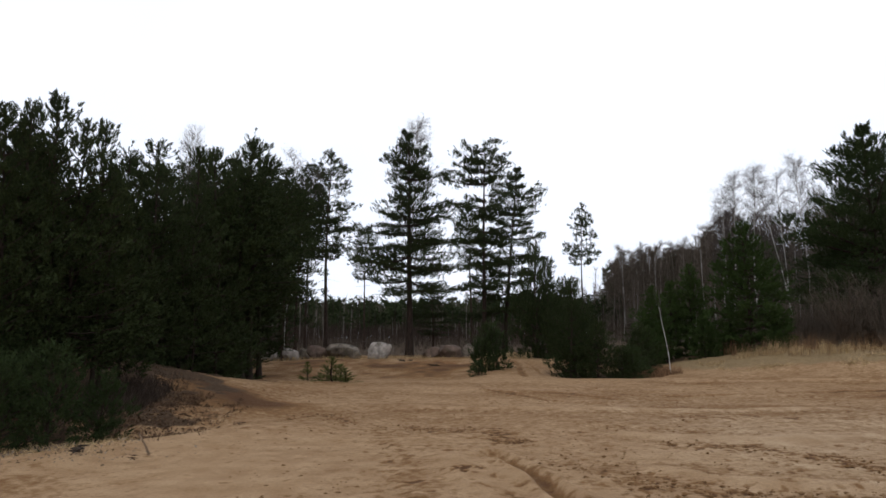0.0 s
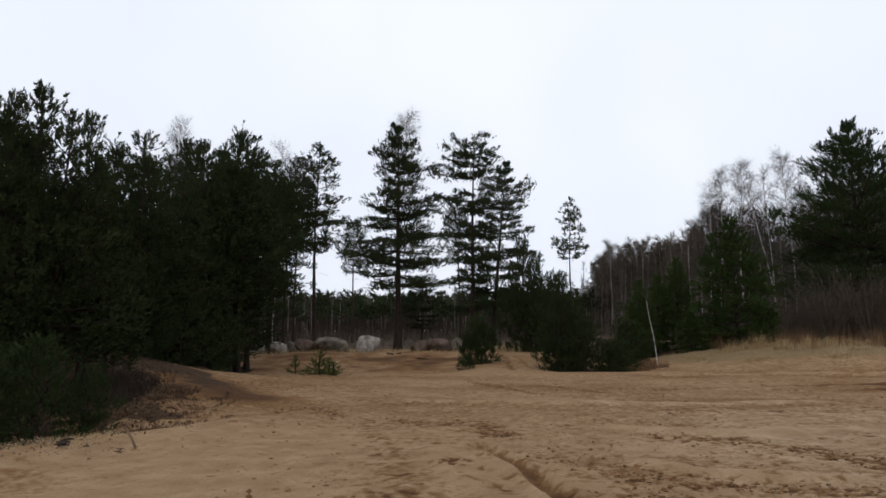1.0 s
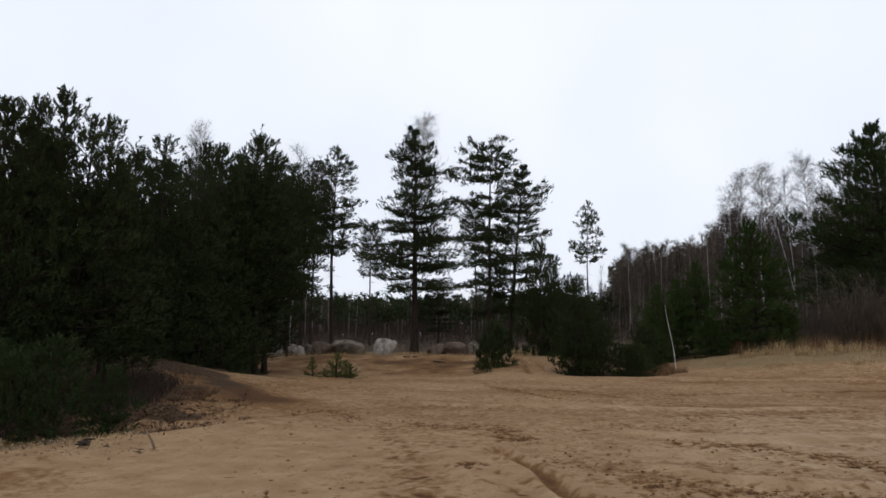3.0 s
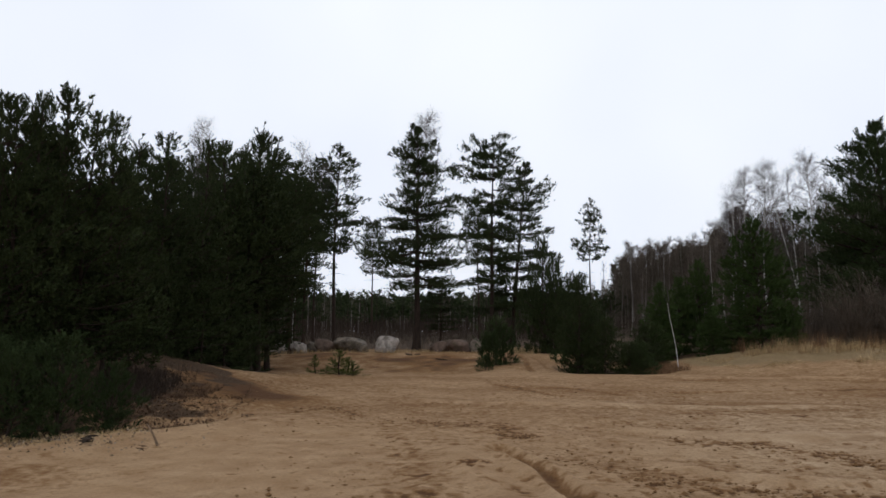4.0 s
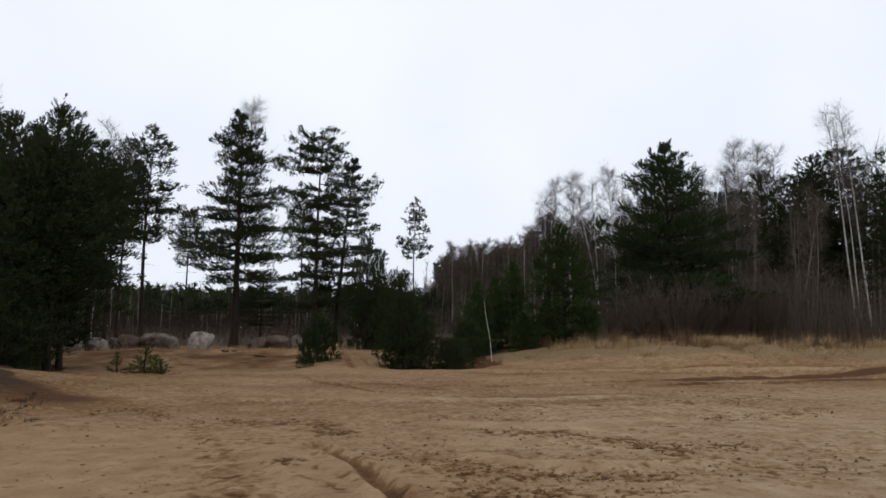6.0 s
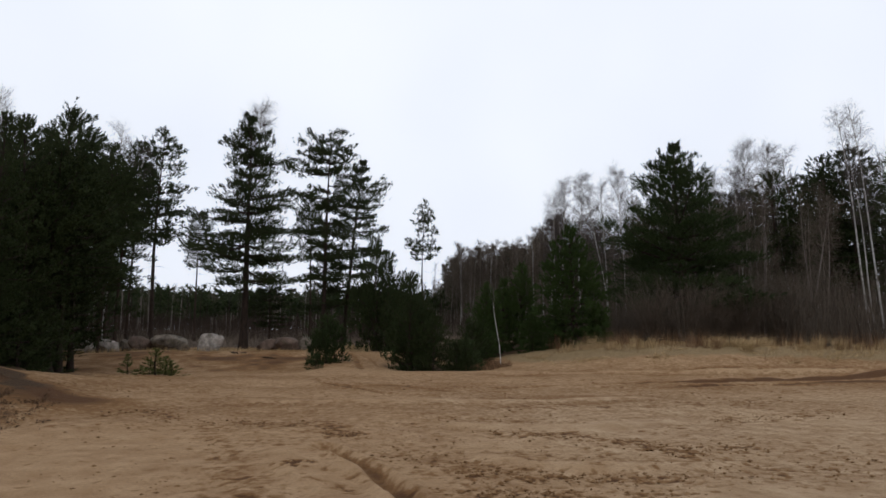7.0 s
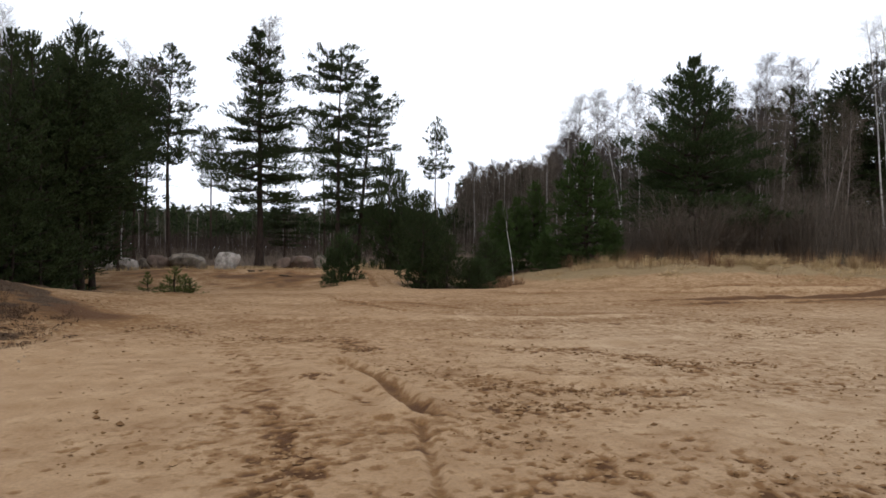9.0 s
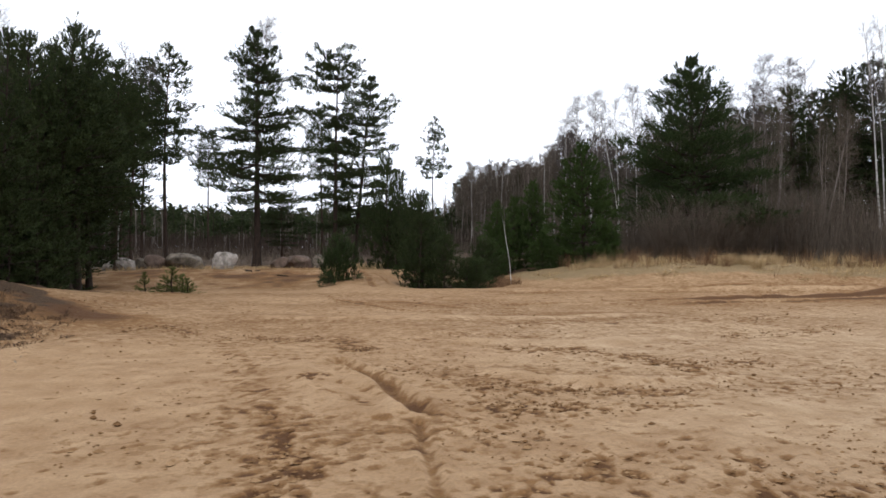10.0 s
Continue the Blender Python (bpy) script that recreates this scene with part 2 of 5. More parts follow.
# ---------- mesh helpers ----------
class Shape:
    """Gathers points and faces of one mesh."""
    def __init__(self):
        self.v, self.f, self.n = [], [], 0

    def add(self, verts, faces):
        self.v.append(np.asarray(verts, float).reshape(-1, 3))
        self.f.append(np.asarray(faces, int) + self.n)
        self.n += len(self.v[-1])

    def tube(self, points, radii, sides=5):
        pts = np.asarray(points, float)
        tang = np.gradient(pts, axis=0)
        tang /= np.linalg.norm(tang, axis=1)[:, None] + 1e-9
        ref = np.where(np.abs(tang[:, 2:3]) > 0.8, np.array([[1.0, 0, 0]]), np.array([[0, 0, 1.0]]))
        a = np.cross(tang, ref)
        a /= np.linalg.norm(a, axis=1)[:, None] + 1e-9
        b = np.cross(tang, a)
        ang = np.linspace(0, 2 * np.pi, sides, endpoint=False)
        ring = (pts[:, None] + np.asarray(radii)[:, None, None] * (np.cos(ang)[None, :, None] * a[:, None] + np.sin(ang)[None, :, None] * b[:, None]))
        k, s = np.meshgrid(np.arange(len(pts) - 1), np.arange(sides), indexing="ij")
        s2 = (s + 1) % sides
        q = np.stack([k * sides + s, k * sides + s2, (k + 1) * sides + s2, (k + 1) * sides + s], -1).reshape(-1, 4)
        self.add(ring, np.concatenate([q[:, [0, 1, 2]], q[:, [0, 2, 3]]]))

    def spikes(self, rng, centres, ways, per, length, width, spread=0.9, along=0.0):
        """Slim blades in a fan round each way: needle tufts, twigs or grass."""
        c = np.repeat(np.asarray(centres, float), per, axis=0)
        d = np.repeat(np.asarray(ways, float), per, axis=0)
        d = d / (np.linalg.norm(d, axis=1)[:, None] + 1e-9)
        c = c + d * along * rng.random((len(c), 1))
        u = rng.normal(size=d.shape)
        u /= np.linalg.norm(u, axis=1)[:, None]
        d = d + spread * u
        d /= np.linalg.norm(d, axis=1)[:, None] + 1e-9
        s = np.cross(d, rng.normal(size=d.shape))
        s /= np.linalg.norm(s, axis=1)[:, None] + 1e-9
        ln = length * rng.uniform(0.6, 1.25, (len(c), 1))
        w = width * rng.uniform(0.7, 1.3, (len(c), 1)) / 2
        v = np.stack([c - s * w, c + s * w, c + d * ln], 1)
        self.add(v, np.arange(len(c) * 3).reshape(-1, 3))

    def mesh(self, name, mat, smooth=False):
        v = np.concatenate(self.v) if self.v else np.zeros((0, 3))
        f = np.concatenate(self.f) if self.f else np.zeros((0, 3), int)
        me = bpy.data.meshes.new(name)
        me.vertices.add(len(v))
        me.vertices.foreach_set("co", v.ravel())
        me.loops.add(f.size)
        me.loops.foreach_set("vertex_index", f.ravel().astype(np.int32))
        me.polygons.add(len(f))
        me.polygons.foreach_set("loop_start", np.arange(0, f.size, 3, dtype=np.int32))
        me.polygons.foreach_set("use_smooth", np.full(len(f), smooth))
        me.materials.append(mat)
        me.update(calc_edges=True)
        me.validate()
        return me


def part(name, shape, mat, parent, label="", smooth=False):
    ob = new(name, shape.mesh(name, mat, smooth))
    ob.parent = parent
    return tagged(ob, label)


def smooth01(a, b, v):
    t = np.clip((np.asarray(v, float) - a) / (b - a), 0, 1)
    return t * t * (3 - 2 * t)


def value_noise(x, y, seed):
    """Smooth noise from -1 to 1 on a unit grid."""
    xi, yi = np.floor(x).astype(np.int64), np.floor(y).astype(np.int64)
    fx, fy = x - xi, y - yi
    fx, fy = fx * fx * (3 - 2 * fx), fy * fy * (3 - 2 * fy)

    def h(a, b):
        k = (a * 374761393 + b * 668265263 + seed * 974711) & 0x7FFFFFFF
        k = ((k ^ (k >> 13)) * 1274126177) & 0x7FFFFFFF
        return ((k ^ (k >> 16)) & 0xFFFF) / 32767.5 - 1
    return (h(xi, yi) * (1 - fx) + h(xi + 1, yi) * fx) * (1 - fy) + (h(xi, yi + 1) * (1 - fx) + h(xi + 1, yi + 1) * fx) * fy


def land(x, y):
    """Height of the ground without its small relief."""
    x, y = np.asarray(x, float), np.asarray(y, float)
    z = 1.2 * np.exp(-((x + 10) / 4.2) ** 2 - ((y - 18) / 5.5) ** 2)
    s = (x + 4.7) * 0.795 - (y - 10.8) * 0.606
    along = (x + 4.7) * 0.606 + (y - 10.8) * 0.795
    win = np.exp(-(along / 3.6) ** 2)
    z = z + win * (0.10 * np.exp(-((s - 0.6) / 1.0) ** 2) - 0.20 * np.exp(-((s + 0.9) / 0.8) ** 2))
    z = z + 0.30 * smooth01(36, 43, y) * (1 - smooth01(7, 14, x)) * (1 - 0.6 * smooth01(-7, -12, x)) + 0.3 * smooth01(7, 14, x) * smooth01(36, 60, y)
    z = z - 0.30 * np.exp(-((y - 32) / 4.2) ** 2) * smooth01(-12, -8, x) * (1 - smooth01(0, 3, x))
    z = z - 0.45 * np.exp(-((x - 7.6) / 2.4) ** 2 - ((y - 31.2) / 2.3) ** 2)
    e = (x - 11) * 0.524 + (y - 29) * 0.852
    z = z + smooth01(-3, 5, e) * smooth01(9, 18, x) * (1.0 - 0.3 * smooth01(36, 60, y))
    z = z + 0.4 * smooth01(-8, -16, x) * smooth01(18, 30, y) * smooth01(46, 38, y)
    z = z + 0.28 * np.exp(-((x - 4.4) / 1.5) ** 2 - ((y - 36) / 4.0) ** 2)
    z = z + 1.3 * smooth01(85, 150, np.hypot(x, y))
    return z


def h_at(x, y):
    return float(land(x, y))


# ---------- the ground: one sheet, fine where the sand is near ----------
def steps(*runs):
    out = []
    for a, b, s in runs:
        out.extend(np.arange(a, b, s))
    return np.array(out)


def growing(start, end, first, rate):
    out, p, s = [], start, first
    while p < end:
        out.append(p)
        p, s = p + s, s * rate
    return np.array(out + [end])


def polyline_distance(X, Y, pts):
    best = np.full(X.shape, 1e9)
    for (ax, ay), (bx, by) in zip(pts[:-1], pts[1:]):
        dx, dy = bx - ax, by - ay
        t = np.clip(((X - ax) * dx + (Y - ay) * dy) / (dx * dx + dy * dy), 0, 1)
        best = np.minimum(best, np.hypot(X - ax - t * dx, Y - ay - t * dy))
    return best


RUTS = [  # half width, depth, dampness with the rut's shade in it, line
    (0.12, 0.08, 1.1, [(0.72, 9.6), (1.0, 8.95), (1.19, 7.95), (1.27, 7.15), (1.32, 6.5)]),
    (0.06, 0.035, 0.8, [(1.22, 6.1), (1.16, 5.6), (1.12, 5.2), (1.05, 4.7), (1.0, 4.2)]),
    (0.16, 0.07, 1.6, [(6.5, 19.3), (9.1, 19.4), (12.6, 19.9), (15.0, 20.2), (18.5, 20.7), (22, 20.9), (30, 21.1)]),
    (0.18, 0.10, 2.0, [(12.4, 18.5), (15.1, 19.0), (18.0, 19.5), (21.5, 19.3), (28, 19.3)]),
    (0.13, 0.05, 1.1, [(2.2, 19.9), (3.9, 20.0), (4.9, 18.0), (6.4, 17.6)]),
    (0.13, 0.05, 0.9, [(1.5, 21.0), (2.8, 17.9), (4.0, 16.9)]),
    (0.14, 0.05, 0.8, [(8, 23.9), (11.2, 25.4), (14.2, 25.6)]),
    (0.16, 0.06, 1.1, [(15.0, 24.6), (17.0, 24.6), (18.4, 24.2)]),
    (0.15, 0.05, 0.6, [(4.35, 40), (4.2, 36), (3.9, 32.5), (3.7, 29)]),
    (0.10, 0.03, 0.35, [(4.9, 39), (4.8, 35), (4.7, 31.5)]),
]
TRAILS = [  # spread, count, dampness, line
    (0.20, 60, 0.95, [(-1.17, 12.9), (-0.7, 10.2), (-0.47, 8.8), (-0.35, 7.6), (-0.14, 6.6), (0.0, 5.9)]),
    (0.28, 60, 1.0, [(0.0, 6.0), (0.06, 5.4), (0.1, 5.0), (-0.1, 4.4), (-0.2, 3.8)]),
    (0.30, 70, 1.2, [(-3.3, 12.4), (-2.9, 13.8), (-2.4, 14.8), (-1.7, 12.9)]),
    (0.28, 60, 1.3, [(-0.5, 12.7), (0.1, 11.9), (0.8, 12.0), (1.2, 10.8)]),
    (0.16, 18, 1.3, [(0.9, 10.6), (1.3, 10.8)]),
    (0.14, 14, 1.4, [(0.2, 8.6), (0.42, 8.45), (0.15, 7.9)]),
    (0.35, 90, 1.2, [(3.4, 10.6), (4.6, 10.1), (5.2, 9.2), (5.5, 8.4), (7.0, 8.8)]),
    (0.25, 50, 0.8, [(2.2, 7.7), (3.4, 7.15), (4.5, 7.0)]),
    (0.25, 46, 1.0, [(2.0, 6.75), (2.5, 6.5), (3.0, 6.4), (4.4, 6.2)]),
    (0.35, 50, 0.8, [(1.5, 4.2), (2.0, 4.6), (2.8, 4.6), (3.6, 4.4)]),
    (0.5, 90, 1.0, [(5, 14), (8, 13.6), (12, 14.6)]),
    (0.4, 50, 0.7, [(1.3, 9.2), (2.2, 8.4), (2.4, 7.2), (1.7, 6.2), (1.5, 5.2)]),
    (0.4, 60, 0.9, [(7.5, 11.0), (9.5, 11.6), (12.0, 12.4)]),
]


RIDGES = [  # half width, height, line
    (0.22, 0.07, [(2.7, 8.6), (3.1, 8.05), (3.7, 7.7), (4.7, 7.5), (5.8, 7.6)]),
    (0.25, 0.05, [(3.2, 11.6), (5.2, 10.9), (7.6, 11.2)]),
    (0.14, 0.05, [(0.7, 8.9), (0.95, 7.9), (1.05, 6.9), (0.95, 6.2)]),
    (0.30, 0.06, [(-0.5, 16.2), (2.0, 15.4), (5.0, 15.0), (9.0, 15.6)]),
    (0.30, 0.08, [(8.5, 25.2), (12.5, 25.4), (17.0, 24.0), (22.0, 21.8)]),
    (0.25, 0.05, [(0.2, 9.4), (0.35, 7.8), (0.75, 6.4)]),
]


BERMS = [  # half width, height, darkening of the near face, line
    (0.22, 0.09, 1.25, [(9.0, 19.6), (12.6, 20.1), (15.0, 20.4), (18.5, 20.9), (22, 21.1), (34, 21.3)]),
    (0.18, 0.06, 1.4, [(11.0, 18.4), (15.1, 19.0), (18.0, 19.3), (21.5, 18.9), (32, 18.4)]),
]


def make_ground():
    rng = np.random.default_rng(5)
    gx = np.concatenate([-growing(24, 1600, 0.9, 1.16)[::-1], steps((-23.9, -10, 0.3), (-10, -6, 0.1), (-6, -1.6, 0.058), (-1.6, 3.4, 0.04), (3.4, 8, 0.058), (8, 14, 0.12), (14, 30, 0.2), (30, 46, 0.6)), growing(46, 1600, 0.9, 1.16)])
    gy = np.concatenate([-growing(2, 1600, 1.2, 1.3)[::-1], steps((-1.9, 3.4, 0.4), (3.4, 8, 0.034), (8, 12, 0.055), (12, 17, 0.085), (17, 25, 0.14), (25, 50, 0.3)), growing(50, 1600, 0.8, 1.13)])
    X, Y = np.meshgrid(gx, gy)
    Z = land(X, Y)
    e = (X - 11) * 0.524 + (Y - 29) * 0.852
    # forest litter, reaching further so its dark tone also carries the pines' shade
    edge_x = np.interp(Y, [8.5, 9.2, 11.6, 15.7, 18.6, 20.5, 22.5, 26, 30, 44], [-9.0, -6.8, -5.6, -5.8, -7.0, -7.0, -6.2, -6.6, -9.0, -13.5])
    edge_x = edge_x + 0.7 * value_noise(X / 1.3, Y / 1.3, 62) + 0.4 * value_noise(X / 0.45, Y / 0.45, 63)
    litter = smooth01(-1.0, 1.0, edge_x - X + 0.5 * value_noise(X / 0.2, Y / 0.25, 67)) * smooth01(8.2, 9.2, Y)
    litter = litter + 0.8 * smooth01(47.5, 54, Y) + smooth01(27, 31, X) * smooth01(28, 32, Y) * 0.9
    litter = litter + 0.9 * np.exp(-((X - 7.6) / 3.0) ** 2 - ((Y - 32) / 2.4) ** 2) + 0.85 * smooth01(8, 10, X) * smooth01(33, 36, Y)
    bank = polyline_distance(X, Y, [(-8.8, 20.2), (-6.4, 18.4), (-5.2, 17.3)])
    litter = litter + 0.62 * np.exp(-(bank / 0.75) ** 2) + 0.22 * np.exp(-((X + 4.9) / 0.7) ** 2 - ((Y - 13.4) / 1.4) ** 2)
    straw = smooth01(0.4, 3.6, e) * smooth01(9, 14, X) * smooth01(9, 5, e) + 0.5 * smooth01(43.5, 46, Y) * smooth01(52, 47, Y)
    damp = 0.30 * np.clip(0.5 + 0.9 * value_noise(X / 3.1, Y / 2.2, 3) + 0.5 * value_noise(X / 0.9, Y / 0.7, 4), 0, 1)
    # pale, smooth sand on the dune beside the young pines; redder sand towards the middle
    damp = damp * (1 - 0.8 * np.exp(-((X + 2.6) / 2.3) ** 2 - ((Y - 8.5) / 3.5) ** 2))
    damp = damp + 0.22 * np.exp(-((X + 0.2) / 0.8) ** 2 - ((Y - 6.0) / 3.2) ** 2) + 0.12 * np.exp(-((X - 0.02) / 0.35) ** 2 - ((Y - 5.1) / 0.7) ** 2)
    path = polyline_distance(X, Y, [(-8.8, 19.6), (-7.0, 18.6), (-5.2, 17.0), (-3.9, 15.8)])
    damp = damp + (0.75 + 0.3 * value_noise(X / 0.7, Y / 0.7, 61)) * np.exp(-(path / 0.8) ** 2) + 0.36 * smooth01(9, 16, Y) + (0.42 + 0.6 * value_noise(X / 1.2, Y / 1.6, 66) + 0.35 * value_noise(X / 0.45, Y / 0.7, 69)) * smooth01(31, 35, Y) * smooth01(46, 42, Y) * smooth01(4, 1, X) + 0.3 * np.exp(-((X + 5.4) / 1.6) ** 2 - ((Y - 15.5) / 2.6) ** 2)
    damp = damp + 0.10 * np.exp(-((Y - 19.0) / 2.6) ** 2) * smooth01(0, 4, X)
    damp = damp + (0.4 + 0.4 * value_noise(X / 0.5, Y / 0.4, 68)) * np.exp(-((X + 5.2) / 1.3) ** 2 - ((Y - 7.9) / 1.0) ** 2)
    sand = np.clip(1 - litter, 0, 1)
    smooth_patch = np.exp(-((X - 4.2) / 2.0) ** 2 - ((Y - 5.0) / 1.3) ** 2)
    damp = damp * (1 - 0.8 * smooth_patch)
    churn = np.clip(0.66 + 0.8 * value_noise(X / 1.7, Y / 1.2, 51) + 0.4 * value_noise(X / 0.5, Y / 0.4, 52), 0, 1)
    churn = churn * (1 - 0.92 * np.exp(-((X + 3.2) / 2.4) ** 4 - ((Y - 8.0) / 4.2) ** 4)) * smooth01(60, 26, Y)
    near = smooth01(40, 22, Y)
    Z = Z + sand * near * (0.045 * value_noise(X / 2.3, Y / 1.9, 11) + 0.018 * value_noise(X / 0.8, Y / 0.65, 12)
                           + 0.008 * value_noise(X / 0.37, Y / 0.32, 13) + 0.006 * value_noise(X / 0.13, Y / 0.12, 14))
    Z = Z + (0.05 * value_noise(X / 5, Y / 5, 15) + 0.04 * value_noise(X / 1.4, Y / 1.2, 28)) * smooth01(24, 40, np.hypot(X, Y)) + np.clip(litter, 0, 1) * 0.05 * value_noise(X / 0.7, Y / 0.7, 16)
    Z = Z + smooth01(0.0, 3.0, e) * smooth01(9, 14, X) * smooth01(46, 36, Y) * (0.10 * value_noise(X / 1.3, Y / 1.3, 64) + 0.05 * value_noise(X / 0.5, Y / 0.5, 65))
    churn = churn * (1 - 0.6 * smooth_patch)
    for half, deep, wet, line in RUTS:
        d = polyline_distance(X, Y, line) + 0.018 * value_noise(X / 0.45, Y / 0.5, 21)
        d = np.abs(d)
        Z = Z - deep * np.exp(-(d / half) ** 2.4) + 0.45 * deep * np.exp(-((d - 1.8 * half) / (0.6 * half)) ** 2)
        damp = damp + wet * np.exp(-(d / half) ** 6) * (0.75 + 0.35 * value_noise(X / 0.25, Y / 0.25, 22))
    for half, high, wet, line in BERMS:
        fade = smooth01(9.5, 16.0, X)
        d = np.abs(polyline_distance(X, Y, line) + 0.15 * value_noise(X / 0.7, Y / 0.5, 25))
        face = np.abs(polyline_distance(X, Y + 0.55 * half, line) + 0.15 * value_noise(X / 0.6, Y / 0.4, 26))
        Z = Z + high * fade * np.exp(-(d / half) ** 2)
        # each berm turns darker along its near face
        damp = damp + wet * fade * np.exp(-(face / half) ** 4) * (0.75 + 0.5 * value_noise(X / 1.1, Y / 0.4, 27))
    for half, high, line in RIDGES:
        d = np.abs(polyline_distance(X, Y, line) + 0.12 * value_noise(X / 0.6, Y / 0.5, 23))
        w = np.exp(-(d / half) ** 2)
        Z, damp, churn = Z + high * w, damp * (1 - 0.8 * w), churn * (1 - 0.85 * w)
        # a slightly darker strip along the foot of the ridge
        damp = damp + 0.22 * np.exp(-((d - 2.4 * half) / half) ** 2)
    spots = []
    for spread, count, wet, line in TRAILS:
        count = int(count * 1.7)
        seg = rng.integers(0, len(line) - 1, count)
        t = rng.random(count)
        p = np.array(line)[seg] * (1 - t)[:, None] + np.array(line)[seg + 1] * t[:, None] + rng.normal(0, spread * 0.6, (count, 2))
        spots.extend((a, b, rng.uniform(0.022, 0.055), rng.uniform(0.006, 0.018), 0.85 * wet * rng.uniform(0.6, 1.3)) for a, b in p)
    for _ in range(4600):
        y = 3.6 + 22 * rng.random() ** 1.3
        x = rng.uniform(-0.45 * y - 0.5, 0.95 * y + 1.5)
        if x < -0.8 and y < 13 and rng.random() < 0.72:
            continue
        if float(value_noise(np.array(x / 1.7), np.array(y / 1.2), 51)) < rng.uniform(-0.7, 0.25):
            continue
        spots.append((x, y, rng.uniform(0.022, 0.055), rng.uniform(0.004, 0.013), rng.uniform(0.15, 0.95)))
    for x, y, r, deep, wet in spots:
        i0, i1 = np.searchsorted(gx, (x - 3.2 * r, x + 3.2 * r))
        j0, j1 = np.searchsorted(gy, (y - 3.2 * r, y + 3.2 * r))
        if i1 <= i0 or j1 <= j0:
            continue
        w = (slice(j0, j1), slice(i0, i1))
        a, lng = rng.uniform(0, np.pi), rng.uniform(1.0, 2.3)
        dx, dy = X[w] - x, Y[w] - y
        u, v = (dx * np.cos(a) + dy * np.sin(a)) / lng, -dx * np.sin(a) + dy * np.cos(a)
        d = np.hypot(u, v) * (1 + 0.45 * value_noise(X[w] / 0.09, Y[w] / 0.08, 31)) / r
        Z[w] += sand[w] * (-deep * np.exp(-d ** 4) + 0.3 * deep * np.exp(-((d - 1.5) / 0.45) ** 2))
        damp[w] += wet * np.exp(-(d / 0.95) ** 4)
    pale = smooth01(1.5, 6.0, X) * smooth01(22, 13, Y)
    nx, ny = len(gx), len(gy)
    idx = np.arange(nx * ny).reshape(ny, nx)
    quad = np.stack([idx[:-1, :-1], idx[:-1, 1:], idx[1:, 1:], idx[1:, :-1]], -1).reshape(-1, 4)
    sh = Shape()
    sh.add(np.stack([X, Y, Z], -1), np.concatenate([quad[:, [0, 1, 2]], quad[:, [0, 2, 3]]]))
    me = sh.mesh("ground", GROUND, True)
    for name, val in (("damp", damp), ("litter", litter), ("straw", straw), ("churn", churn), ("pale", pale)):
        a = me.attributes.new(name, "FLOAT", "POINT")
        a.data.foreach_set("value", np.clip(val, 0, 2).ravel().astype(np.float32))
    tagged(new("ground", me), "brown churned sand with footprints, ruts and forest litter", "sand", kind="structure")


make_ground()


# ---------- kinds of trees ----------
def trunk_line(rng, height, lean, wobble, count=14):
    u = np.linspace(0, 1, count)
    ph = rng.uniform(0, 6.28, 4)
    x = lean[0] * u ** 1.3 * height + wobble * (np.sin(3.1 * u + ph[0]) - np.sin(ph[0])) + 0.4 * wobble * (np.sin(7 * u + ph[1]) - np.sin(ph[1]))
    y = lean[1] * u ** 1.3 * height + wobble * (np.sin(2.7 * u + ph[2]) - np.sin(ph[2])) + 0.4 * wobble * (np.sin(6 * u + ph[3]) - np.sin(ph[3]))
    return np.stack([x, y, u * height - 0.25 * (u == 0)], 1)


def on_line(line, u):
    k = np.linspace(0, 1, len(line))
    return np.array([np.interp(u, k, line[:, j]) for j in range(3)])


